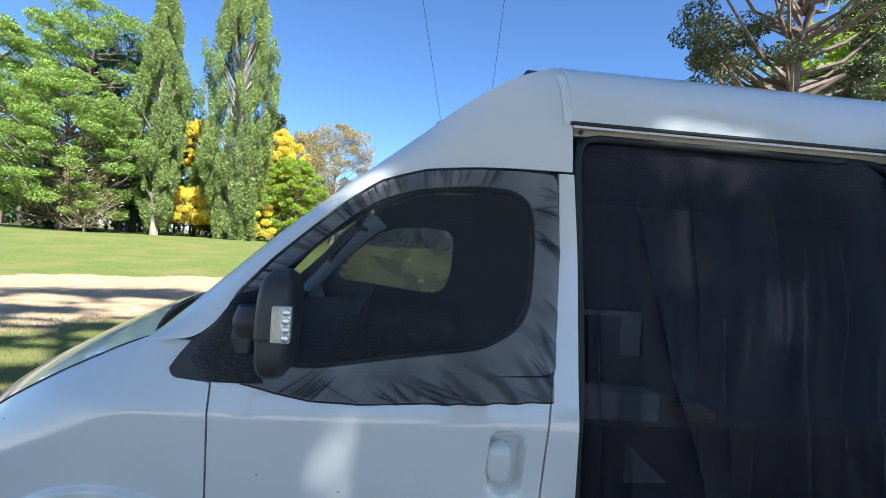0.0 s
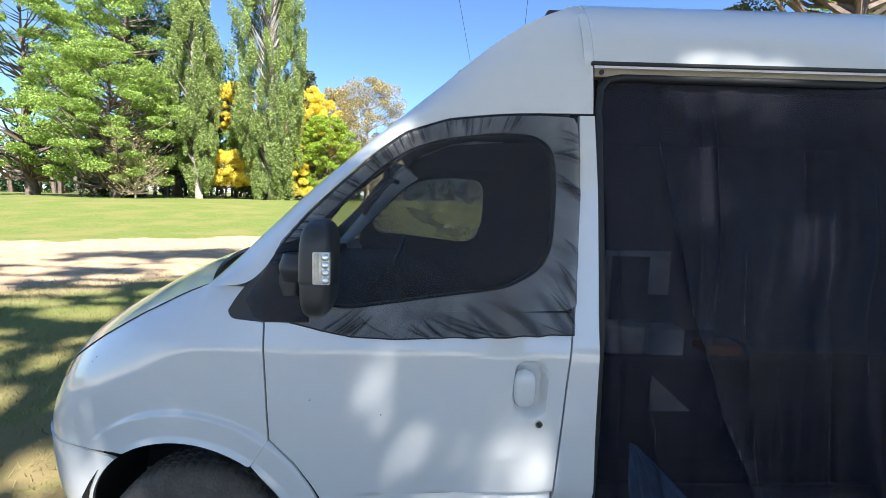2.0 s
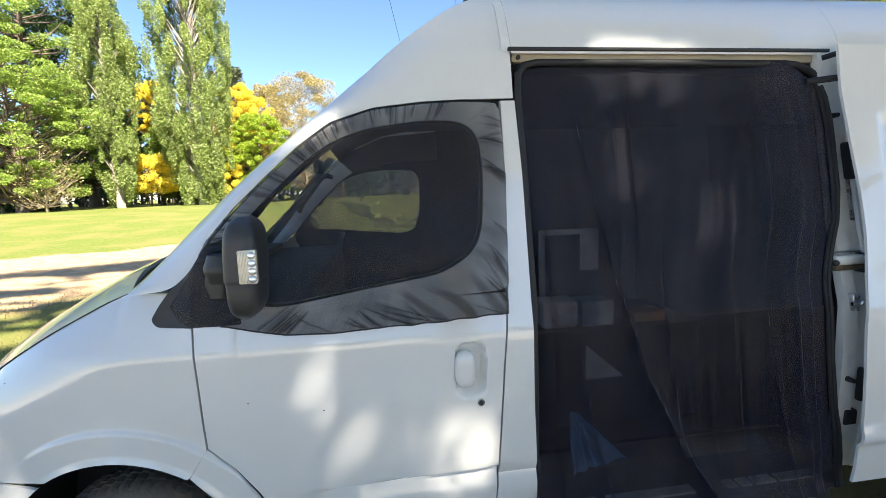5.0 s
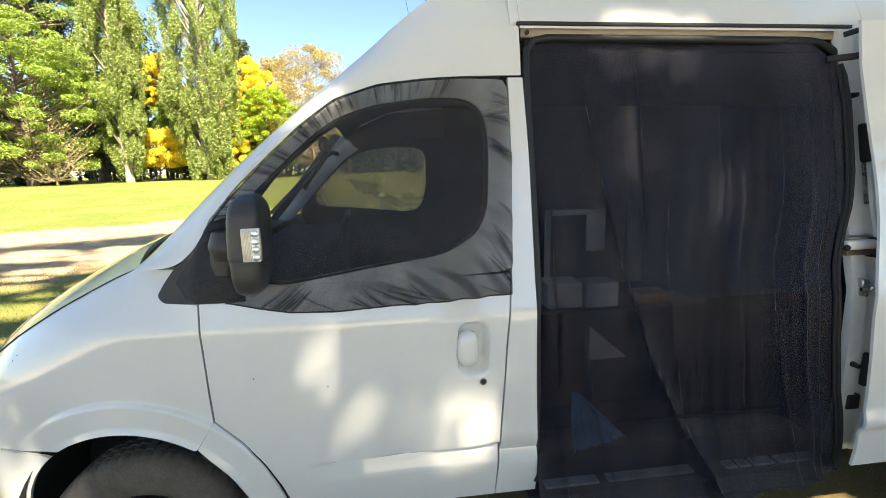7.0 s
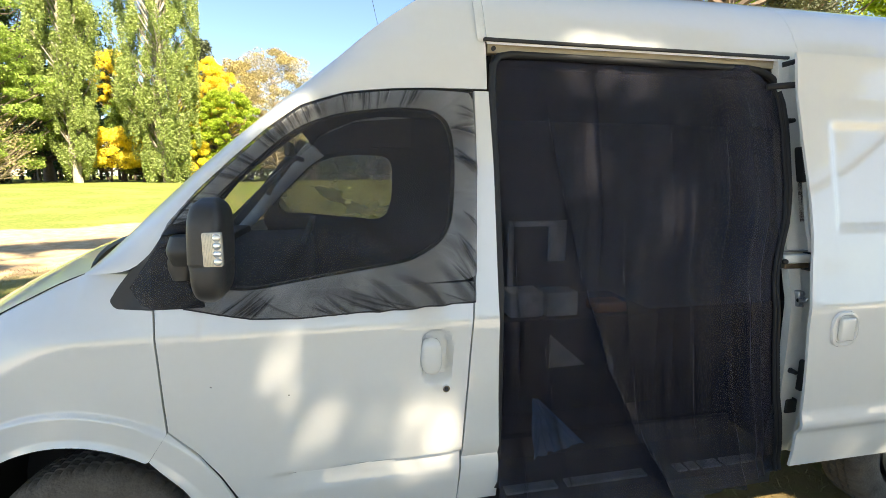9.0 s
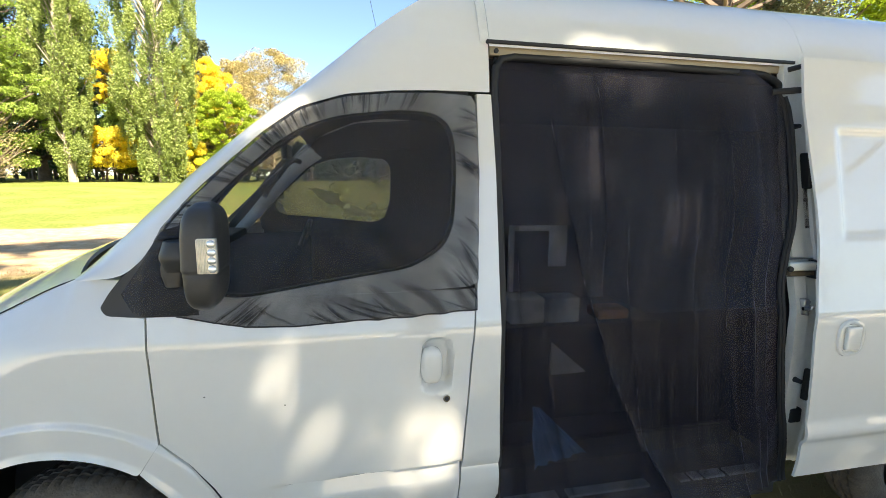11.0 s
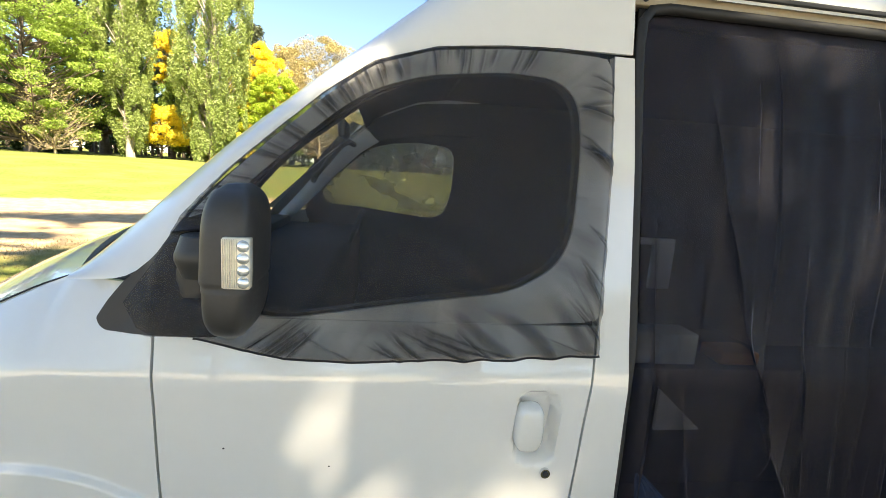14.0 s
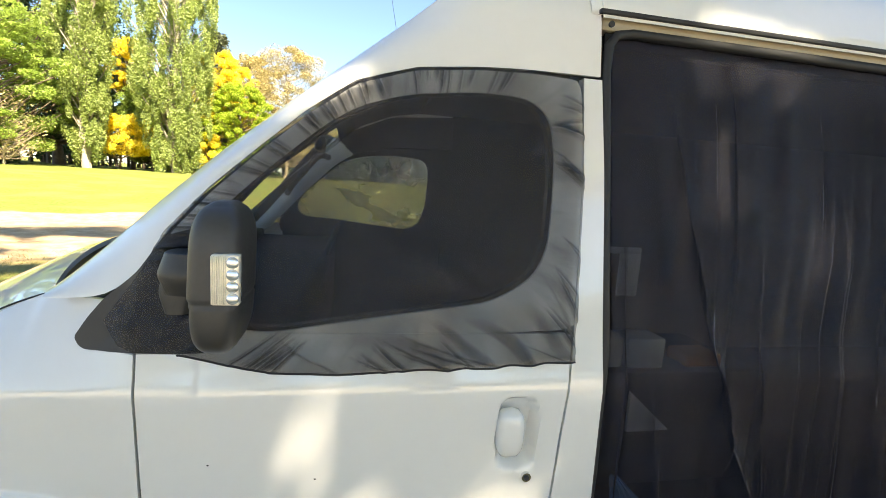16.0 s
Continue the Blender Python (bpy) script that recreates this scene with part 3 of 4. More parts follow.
# details of the open doorway
bm = bmesh.new()
tube(bm, [(0.0, 0.035, 0.42), (-0.002, 0.02, 0.83), (0.0, 0.03, 1.137), (0.002, 0.125, 1.58), (-0.002, 0.175, 1.85), (0.006, 0.188, 1.925), (0.03, 0.196, 1.955), (0.075, 0.2, 1.964), (0.6, 0.2, 1.964), (1.05, 0.2, 1.962), (1.10, 0.2, 1.957), (1.14, 0.198, 1.944), (1.17, 0.194, 1.924), (1.19, 0.188, 1.895), (1.20, 0.180, 1.855), (1.206, 0.16, 1.75), (1.207, 0.13, 1.6), (1.20, 0.10, 1.45)], 0.013, 10)
part("door_seal", bm, RUBBER, van)
# Black strip added at the doorway's head, darkening the curtain's top edge.
bm = bmesh.new()
box(bm, 0.01, 1.17, 0.222, 0.232, 1.93, 1.9675, 0.002)
part("header_strip", bm, RUBBER, van)
bm = bmesh.new()
tube(bm, [(1.10, 0.15, 1.885), (1.17, 0.11, 1.888), (1.212, 0.09, 1.89)], 0.012, 8)
part("roller_arm", bm, RUBBER, van, "black roller arm")
bm = bmesh.new()
tube(bm, [(1.17, 0.16, 1.972), (1.205, 0.13, 1.982)], 0.010, 8)
part("door_stop", bm, RUBBER, van)
bm = bmesh.new()
box(bm, 1.13, 1.262, 0.012, 0.06, 1.212, 1.246, 0.006)
bracket = part("track_bracket", bm, JAMB, van, "cream painted hinge bracket")
bm = bmesh.new()
box(bm, 1.135, 1.258, 0.016, 0.05, 1.193, 1.211, 0.003)
part("guide_slot", bm, mat("greased_steel", (0.20, 0.15, 0.10), 0.4, metal=0.6, vary=0.4, scale=40), bracket)
for z in (1.255, 1.188):
    bm = bmesh.new()
    box(bm, 1.14, 1.25, 0.030, 0.052, z, z + 0.005, 0.001)
    part("guide_lip", bm, STEEL, bracket)
bm = bmesh.new()
bmesh.ops.create_uvsphere(bm, u_segments=16, v_segments=10, radius=0.011, matrix=pose(1.128, 0.012, 1.222))
part("rubber_buffer", bm, RUBBER, bracket)
bm = bmesh.new()
box(bm, 1.245, 1.275, -0.005, 0.05, 1.18, 1.25, 0.004)
part("hinge_block", bm, RUBBER, van)
bm = bmesh.new()
box(bm, 1.186, 1.214, -0.012, 0.02, 1.045, 1.108, 0.007)
striker = part("latch_striker", bm, STEEL, van, "steel latch striker")
bm = bmesh.new()
tube(bm, [(1.213, -0.008, 1.078), (1.203, -0.026, 1.078), (1.183, -0.032, 1.078), (1.163, -0.026, 1.078)], 0.0075, 10)
part("striker_pin", bm, CHROME, striker)
for z in (1.052, 1.098):
    bm = bmesh.new()
    bmesh.ops.create_cone(bm, cap_ends=True, segments=12, radius1=0.007, radius2=0.006, depth=0.008, matrix=pose(1.200, -0.014, z, 90, 0, 0))
    part("striker_screw", bm, STEEL, striker)
for x, z in ((1.215, 1.76), (1.196, 0.785)):
    bm = bmesh.new()
    bmesh.ops.create_cone(bm, cap_ends=True, segments=16, radius1=0.013, radius2=0.008, depth=0.045, matrix=pose(x, side_y(x, z) - 0.004, z, 90, 0, 0))
    part("rubber_stop", bm, RUBBER, van)
for z0, z1, x, w in ((0.60, 0.66, 1.195, 0.055), (0.69, 0.82, 1.252, 0.022), (1.52, 1.66, 1.258, 0.022)):
    bm = bmesh.new()
    box(bm, x, x + w, side_y(x, z0) - 0.008, side_y(x, z0) + 0.05, z0, z1, 0.008)
    part("latch_block", bm, RUBBER, van)
bm = bmesh.new()
low = [(1.262, 0.80), (1.284, 0.80)]
high = [(1.262, 1.78), (1.282, 1.78)]
part("jamb_strip", patch(low, high, flat_y(0.020), 20, 6, 0.01), mat("brown_strip", (0.10, 0.085, 0.07), 0.6), van)
bm = bmesh.new()
box(bm, -0.02, 1.24, 0.05, 0.319, 0.30, 0.335, 0.006)
box(bm, -0.02, 1.24, 0.300, 0.319, 0.335, 0.43, 0.002)
part("entry_step", bm, PLASTIC, van)
bm = bmesh.new()
box(bm, 0.0, 1.22, 0.045, 0.06, 0.26, 0.333, 0.004)
part("sill_plate", bm, RUBBER, van)
for x0, x1 in ((0.06, 0.27), (0.31, 0.66), (0.80, 0.845), (0.86, 0.905), (0.92, 1.01), (1.03, 1.20)):
    bm = bmesh.new()
    box(bm, x0, x1, 0.080, 0.125, 0.336, 0.346, 0.002)
    part("tread_strip", bm, TREAD, van, "pale reflective tread strip")
bm = bmesh.new()
bmesh.ops.create_cone(bm, cap_ends=True, segments=16, radius1=0.008, radius2=0.008, depth=0.006, matrix=pose(0.006, 0.186, 1.978, 90, 0, 0))
part("gutter_bolt", bm, RUBBER, van)
# sliding door handle
bm = bmesh.new()
rings = []
for r, d in ((0.066, 0.002), (0.064, -0.007), (0.056, -0.009), (0.050, -0.003), (0.047, 0.010)):
    rings.append([bm.verts.new((1.298 + r * 0.92 * math.copysign(abs(math.cos(a)) ** 0.75, math.cos(a)), -0.104 + d, 0.982 + r * 1.05 * math.copysign(abs(math.sin(a)) ** 0.75, math.sin(a)))) for a in [6.28319 * k / 40 for k in range(40)]])
for r0, r1 in zip(rings, rings[1:]):
    for k in range(40):
        bm.faces.new((r0[k], r0[(k + 1) % 40], r1[(k + 1) % 40], r1[k]))
bm.faces.new(rings[-1])
part("door_handle", bm, PAINT, slider)
bm = bmesh.new()
box(bm, 1.272, 1.335, -0.118, -0.10, 0.938, 1.026, 0.007)
part("handle_grip", bm, PAINT, slider)

# cab fittings seen through the windows
bm = bmesh.new()
box(bm, -0.80, -0.77, 0.90, 1.10, 1.635, 1.705, 0.012)
tube(bm, [(-0.80, 1.0, 1.68), (-0.84, 1.0, 1.75)], 0.01, 6)
part("rear_view_mirror", bm, PLASTIC, van)
bm = bmesh.new()
tube(bm, [(-0.80, 1.76, 1.645), (-0.825, 1.70, 1.655), (-0.86, 1.685, 1.635), (-0.93, 1.68, 1.545), (-1.00, 1.69, 1.455), (-1.02, 1.76, 1.43)], 0.017, 8)
part("grab_handle", bm, PLASTIC, van)
low = [(-1.20, 1.15), (-1.058, 1.296), (-0.919, 1.451), (-0.763, 1.607), (-0.66, 1.675)]
high = [(-1.265, 1.17), (-1.125, 1.33), (-0.995, 1.49), (-0.865, 1.65), (-0.77, 1.76)]
part("far_pillar_trim", patch(low, high, lambda x, z, v=0: 1.78 - 0.05 * v * (1 - v), 6, 30, 0.04), TRIM, van)
part("far_header_trim", patch([(-0.655, 1.68), (-0.40, 1.73), (-0.08, 1.74)], [(-0.76, 1.765), (-0.45, 1.90), (-0.08, 1.93)], lambda x, z, v=0: 1.775, 6, 20, 0.04), CARPET, van)
edge = [(x - 0.045, z + 0.018) for x, z in high]
part("screen_border", patch(high, edge, lambda x, z, v=0: 1.79, 3, 30, 0.02), RUBBER, van)
low = [(-1.10, 1.19), (-0.965, 1.40), (-0.905, 1.475), (-0.834, 1.558), (-0.77, 1.60), (-0.66, 1.69), (-0.40, 1.80), (-0.08, 1.82)]
high = [(-1.24, 1.24), (-1.13, 1.35), (-0.99, 1.48), (-0.85, 1.61), (-0.70, 1.73), (-0.45, 1.85), (-0.08, 1.88)]
part("near_pillar_trim", patch(low, high, lambda x, z, v=0: 0.22, 6, 30, 0.05), DARK, van)
bm = bmesh.new()
grid = [[(x, y, z + 0.03 * (1 - ((y - 1) / 0.75) ** 2)) for y in np.linspace(0.27, 1.73, 12)] for x, z in ((-0.735, 1.735), (-0.69, 1.785), (-0.62, 1.83), (-0.45, 1.90), (-0.2, 1.94), (0.1, 1.945))]
part("cab_headlining", sheet(grid, (0, 0, 0.02)), CARPET, van)
bm = bmesh.new()
tube(bm, [(-0.78 + 0.16 * math.sin(a) * 0.35, 1.45 + 0.18 * math.cos(a), 1.13 + 0.16 * math.sin(a)) for a in np.linspace(0, 6.2832, 33)], 0.014, 8)
part("steering_wheel", bm, PLASTIC, van)

# ---- mesh covers on the front windows ----
COVER = [(-0.094, 1.132), (-0.083, 1.303), (-0.070, 1.58), (-0.075, 1.829), (-0.208, 1.833), (-0.338, 1.826), (-0.50, 1.808), (-0.642, 1.762), (-0.748, 1.682),
         (-0.85, 1.589), (-0.945, 1.498), (-1.028, 1.402), (-1.064, 1.325), (-1.105, 1.262), (-1.135, 1.215), (-1.105, 1.165), (-1.069, 1.149), (-0.98, 1.150),
         (-0.89, 1.130), (-0.79, 1.112), (-0.66, 1.107), (-0.50, 1.115), (-0.34, 1.119)]


def cover_mesh(parent, mirrored=False, seed=0.0, name="fabric"):
    n_c, n_r = (700, 44) if mirrored else (1300, 72)
    loop = resample(COVER + [COVER[0]], n_c + 1)[:-1]
    c = np.array((-0.50, 1.46))
    rnd = random.Random(3 + int(seed))
    gathers = []                 # place round the edge, width, slant inwards, strength, where it starts
    for a, b, count, slant, least, most in ((0.00, 0.20, 18, 0.14, 0.0014, 0.0032), (0.25, 0.40, 14, -0.02, 0.0012, 0.0035), (0.40, 0.62, 44, 0.010, 0.0010, 0.0026),
                                            (0.80, 1.0, 10, -0.28, 0.0018, 0.0034), (0.70, 0.78, 10, 0.04, 0.0012, 0.003)):
        for _ in range(count):
            gathers.append((rnd.uniform(a, b), rnd.uniform(least, most), slant * rnd.uniform(0.4, 1.4), rnd.uniform(0.35, 1.0), rnd.uniform(0.74, 0.90)))
    th = np.arange(n_c) / n_c
    grid, dense = [], []
    for i in range(n_r):
        v = 0.02 + 0.98 * (i / (n_r - 1)) ** 0.45
        shift, lift, thick = np.zeros(n_c), np.zeros(n_c), np.zeros(n_c)
        for g, wd, sl, st, v0 in gathers:
            e = ((th - (g + sl * (1 - v)) + 0.5) % 1 - 0.5) / wd
            ramp = min(1, max(0, (v - v0) / 0.08)) * st * min(1, max(0, (1.02 - v) / 0.05))
            q = np.exp(-e * e) * ramp
            shift -= 0.9 * wd * e * q
            lift += 3.2 * wd * q
            thick += 2.2 * np.abs(e) * q * np.where(e > 0, 1.0, 0.45) - 0.25 * q
        pos = (th + shift) % 1 * n_c
        lx = np.interp(pos, np.arange(n_c + 1), np.r_[loop[:, 0], loop[0, 0]])
        lz = np.interp(pos, np.arange(n_c + 1), np.r_[loop[:, 1], loop[0, 1]])
        row, drow = [], []
        for k in range(n_c):
            x, z = lx[k], lz[k]
            px, pz = c[0] + (x - c[0]) * v, c[1] + (z - c[1]) * v
            ang = math.atan2(z - c[1], x - c[0])
            rim = max(0, (v - 0.66) / 0.34)
            w = noise.noise((ang * 9 + 2.5 * v, v * 1.3 + seed, seed)) + 0.6 * noise.noise((ang * 24 + 4 * v, v * 2.2, seed + 3))
            low_rear = max(0, 1 - math.hypot(px + 0.28, (pz - 1.18) * 1.6) / 0.40)
            # long soft swirls drawn towards the lower rear corner
            bend = noise.noise((px * 3.0, pz * 3.0, 7 + seed))
            swirl = math.sin(34 * (pz + 0.45 * px + 0.16 * bend) * 2.0 + 3 * noise.noise((px * 5, pz * 2, seed)))
            y = side_y(px, pz) - 0.012 - 0.012 * (0.4 + w) * min(1, rim * 1.6) * min(1, max(0.2, (1.0 - v) / 0.05)) - 0.008 * (1 + swirl) * low_rear - lift[k]
            y += 0.014 * max(0, 1 - v / 0.75)
            row.append((px, (2 - y) if mirrored else y, pz))
            slack = 0.35 * max(0, 1 - abs((pz - 1.36) + 0.55 * (px + 0.55)) / 0.05) * min(1, max(0, (0.62 - v) / 0.2))   # a slack band across the lower corner
            drow.append(thick[k] + 0.5 * low_rear * max(0, swirl) * min(1, rim * 3) + 0.22 * max(0, w) * min(1, rim * 2) + slack)
        grid.append(row)
        dense.append(drow)
    ob = part(name, sheet(grid, (0, 0.0004, 0), True), MESH_SUNLIT if mirrored else MESH, parent)
    bunched(ob, dense)
    bm = bmesh.new()
    edge = [Vector(grid[-1][k]) + Vector((0, 0.003 if mirrored else -0.003, 0)) for k in range(n_c * 71 // 100, n_c, 4)]
    tube(bm, edge, 0.0026, 6)
    part("elastic_hem", bm, PIPING, parent)
    return ob


def bunched(ob, rows):
    """How far the cloth is drawn together at each point of a sheet, front and back."""
    at = ob.data.attributes.new("bunched", "FLOAT", "POINT")
    flat = np.clip(np.asarray(rows, float).ravel(), 0, 1)
    at.data.foreach_set("value", np.r_[flat, flat].astype(np.float32))


cover = thing("window_mesh_cover", "black stretch mesh insect cover pulled over the front door window", "window cover")
cover_mesh(cover)
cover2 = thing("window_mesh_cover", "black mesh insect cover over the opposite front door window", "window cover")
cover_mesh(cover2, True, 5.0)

# ---- curtain in the side doorway ----
curtain = thing("door_curtain", "black see-through mesh curtain hanging in folds across the open side doorway", "curtain")
grid, dense = [], []
NX, NZ = 700, 110
# start along the top edge, drift to the hem, width, depth, where it begins and ends (0 top, 1 hem)
PLEATS = [(0.045, 0.05, 0.010, 0.012, 0.3, 1.2), (0.09, 0.16, 0.013, 0.013, 0.55, 1.2), (0.30, 0.01, 0.010, 0.008, 0.05, 0.6), (0.345, 0.03, 0.009, 0.012, 0.03, 0.55),
          (0.40, 0.14, 0.014, 0.012, 0.3, 1.2), (0.60, -0.02, 0.010, 0.010, 0.08, 0.45), (0.67, 0.04, 0.016, 0.010, 0.25, 1.0), (0.80, 0.04, 0.014, 0.009, 0.1, 1.2),
          (0.88, 0.03, 0.014, 0.009, 0.05, 1.2), (0.93, 0.01, 0.012, 0.008, 0.3, 1.2)]
for i in range(NZ):
    v = i / (NZ - 1)                                       # 0 at the top
    row, drow = [], []
    for k in range(NX):
        u = k / (NX - 1)
        z0 = 1.968 - 0.05 * max(0, 1 - u / 0.05) ** 2 - 0.10 * max(0, (u - 0.90) / 0.10) ** 2
        tail = math.exp(-((u - 0.60) / 0.05) ** 2)          # one corner trails lower over the step
        z1 = 0.305 + 0.045 * u - 0.03 * math.sin(3.1 * u) + 0.02 * noise.noise((u * 9, 1.0, 0)) - 0.07 * tail
        z = z0 + (z1 - z0) * v
        xr = np.interp(z, [0.34, 0.44, 0.68, 0.87, 1.09, 1.18, 1.28, 1.38, 1.49, 1.73, 1.84, 1.95], [1.255, 1.235, 1.168, 1.137, 1.117, 1.128, 1.156, 1.192, 1.208, 1.212, 1.20, 1.14])
        side = min(1, max(0, (u - 0.80) / 0.16))            # the rear edge laps over the jamb
        side = side * side * (3 - 2 * side)
        x = u * (xr - 0.038 - 0.02 * min(1, max(0, (0.6 - z) / 0.2)))
        soft = noise.noise((u * 11 + 0.6 * v, v * 0.9, 3)) + 0.6 * noise.noise((u * 26 + v, v * 1.2, 8)) + 0.35 * noise.noise((u * 60, v * 1.5, 12)) + 0.07 * noise.noise((u * 130, v * 1.2, 15))
        amp = (0.006 + 0.042 * v ** 0.6) * (1 - 0.75 * side) * (1 - 0.55 * min(1, max(0, (0.62 - z) / 0.25)))
        d = (u - (0.150 + 0.085 * v + 0.36 * v * v)) / (0.024 + 0.016 * v)     # the long slanting fold
        deep = math.exp(-d * d)
        y = side_y(x, max(z, 0.42)) + 0.035 + amp * soft - 0.050 * deep * min(1, v * 5)
        if z < 0.58:
            y -= 0.075 * ((0.58 - z) / 0.2) * (1 - 0.85 * side)
        y -= 0.048 * side
        edge = min(u, 1 - u)
        y -= 0.008 * (1 - min(1, edge / 0.03))
        x -= 0.036 * d * deep * min(1, v * 4)
        thick = 0.55 * deep * min(1, v * 5) + 0.5 * side + 0.5 * max(0, 1 - u / 0.03) + 0.35 * tail * v * v
        for u0, drift, wd, am, v0, v1 in PLEATS:
            e = (u - (u0 + drift * v * v + 0.010 * noise.noise((v * 2, u0 * 30, 0)))) / wd
            if abs(e) < 3:
                g = math.exp(-e * e) * min(1, max(0, (v - v0) / 0.12 + 0.3)) * min(1, max(0, (v1 - v) / 0.15))
                x -= am * 0.65 * e * g
                y -= am * 1.6 * g
                thick += 0.5 * g * (1 if e > 0 else 0.5)
        row.append((x, y, z))
        drow.append(thick)
    grid.append(row)
    dense.append(drow)
bunched(part("fabric", sheet(grid, (0, 0.0004, 0)), CURTAIN, curtain), dense)
bm = bmesh.new()
tube(bm, [Vector(r[-1]) + Vector((0.002, -0.006, 0)) for r in grid[::3]], 0.009, 8)
part("piped_edge", bm, PIPING, curtain)
bm = bmesh.new()
tube(bm, [Vector(r[-9]) + Vector((0, -0.008, 0)) for r in grid[::3]], 0.006, 8)
part("piped_edge", bm, PIPING, curtain)

# ---- things inside, behind the curtain ----
cab = thing("kitchen_cabinet", "dark low cabinet with a white edged top inside the van", "cabinet")
bm = bmesh.new()
box(bm, 0.12, 0.95, 0.47, 0.92, 0.44, 0.893, 0.006)
part("body", bm, CARPET, cab)
bm = bmesh.new()
box(bm, 0.33, 0.66, 0.89, 0.91, 1.275, 1.305, 0.005)
box(bm, 0.56, 0.66, 0.89, 0.91, 1.08, 1.278, 0.005)
box(bm, 0.33, 0.36, 0.89, 0.91, 0.893, 1.276, 0.005)
part("splash_frame", bm, WHITEBOX, cab)
bm = bmesh.new()
box(bm, 0.205, 0.37, 0.50, 0.64, 0.896, 1.018, 0.014)
tagged(part("storage_tub", bm, WHITEBOX, None), "white plastic tub standing on the cabinet", "box")
bm = bmesh.new()
box(bm, 0.385, 0.54, 0.50, 0.62, 0.896, 1.01, 0.005)
tagged(part("carton", bm, PALE, None), "pale printed carton standing on the cabinet", "box")
bm = bmesh.new()
box(bm, 0.64, 0.80, 0.50, 0.62, 0.896, 0.945, 0.012)
tagged(part("orange_tray", bm, ORANGE, None), "orange plastic tray on the cabinet top", "tray")
bm = bmesh.new()
vs = [bm.verts.new(p) for p in ((0.39, 0.455, 0.822), (0.39, 0.455, 0.665), (0.565, 0.455, 0.668), (0.39, 0.469, 0.822), (0.39, 0.469, 0.665), (0.565, 0.469, 0.668))]
for q in ((0, 1, 2), (5, 4, 3), (0, 3, 4, 1), (1, 4, 5, 2), (2, 5, 3, 0)):
    bm.faces.new([vs[k] for k in q])
part("corner_panel", bm, WHITEBOX, cab)
grid = []
for i in range(26):
    v = i / 25
    row = []
    for k in range(20):
        u = k / 19 - 0.5
        row.append((0.255 + 0.09 * v + u * (0.03 + 0.20 * v), 0.30 - 0.06 * v + 0.03 * noise.noise((u * 9, v * 3, 1)), 0.60 - 0.21 * v + 0.05 * u * v))
    grid.append(row)
tagged(part("towel", sheet(grid, (0, 0.006, 0)), BLUE, None), "blue cloth hanging low inside the doorway", "towel")

# ---- ground ----
def ground_z(x, y):
    d = -0.6 * x + 0.8 * y
    s = min(1, max(0, (d - 14) / 28))
    return -0.05 + 1.05 * s * s * (3 - 2 * s)


def stretch(a, b, n, power=2.2):
    t = np.linspace(-1, 1, n)
    return a + b * np.sign(t) * np.abs(t) ** power


gx, gy = stretch(-6, 900, 150), stretch(12, 900, 150)
gv = [(x, y, ground_z(x, y) + 0.03 * noise.noise((x * 0.35, y * 0.35, 0))) for y in gy for x in gx]
gf = [(i * 150 + j, i * 150 + j + 1, (i + 1) * 150 + j + 1, (i + 1) * 150 + j) for i in range(149) for j in range(149)]
gm = bpy.data.materials.new("ground_cover")
gm.use_nodes = True
n, l = gm.node_tree.nodes, gm.node_tree.links
b = n["Principled BSDF"]
b.inputs["Roughness"].default_value = 0.95
b.inputs["Specular IOR Level"].default_value = 0.15
geo = n.new("ShaderNodeNewGeometry")
dot = n.new("ShaderNodeVectorMath")
dot.operation = "DOT_PRODUCT"
dot.inputs[1].default_value = (-0.6, 0.8, 0)
l.new(geo.outputs["Position"], dot.inputs[0])


def tex(scale, detail=5, rough=0.6):
    t = n.new("ShaderNodeTexNoise")
    t.inputs["Scale"].default_value, t.inputs["Detail"].default_value, t.inputs["Roughness"].default_value = scale, detail, rough
    l.new(geo.outputs["Position"], t.inputs["Vector"])
    return t.outputs["Fac"]


def math_node(op, a, b2=None, c=None):
    m = n.new("ShaderNodeMath")
    m.operation = op
    for i, v in enumerate((a, b2, c)):
        if v is None:
            continue
        if isinstance(v, (int, float)):
            m.inputs[i].default_value = v
        else:
            l.new(v, m.inputs[i])
    return m.outputs[0]


def ranged(v, a, b2, c=0.0, d=1.0):
    m = n.new("ShaderNodeMapRange")
    m.interpolation_type = "SMOOTHSTEP"
    l.new(v, m.inputs[0])
    for i, q in enumerate((a, b2, c, d)):
        m.inputs[i + 1].default_value = q
    return m.outputs[0]


def mix_color(f, a, b2):
    m = n.new("ShaderNodeMix")
    m.data_type = "RGBA"
    l.new(f, m.inputs[0])
    for k, v in ((6, a), (7, b2)):
        if isinstance(v, tuple):
            m.inputs[k].default_value = (*v, 1)
        else:
            l.new(v, m.inputs[k])
    return m.outputs[2]


wob = math_node("MULTIPLY_ADD", tex(0.45, 4), 5.0, dot.outputs["Value"])
dirt = math_node("MULTIPLY", ranged(wob, 9.8, 12.2), ranged(wob, 19.9, 19.3))
axes = n.new("ShaderNodeSeparateXYZ")
l.new(geo.outputs["Position"], axes.inputs[0])
dirt = math_node("MULTIPLY", dirt, ranged(axes.outputs[0], -2.5, -5.0))
# Unseen pale ground behind the camera, added to bounce warm light onto the van.
bare = ranged(math_node("MULTIPLY_ADD", tex(0.7, 4), 2.0, axes.outputs[1]), -0.6, -1.6)
dirt = math_node("MAXIMUM", dirt, bare)
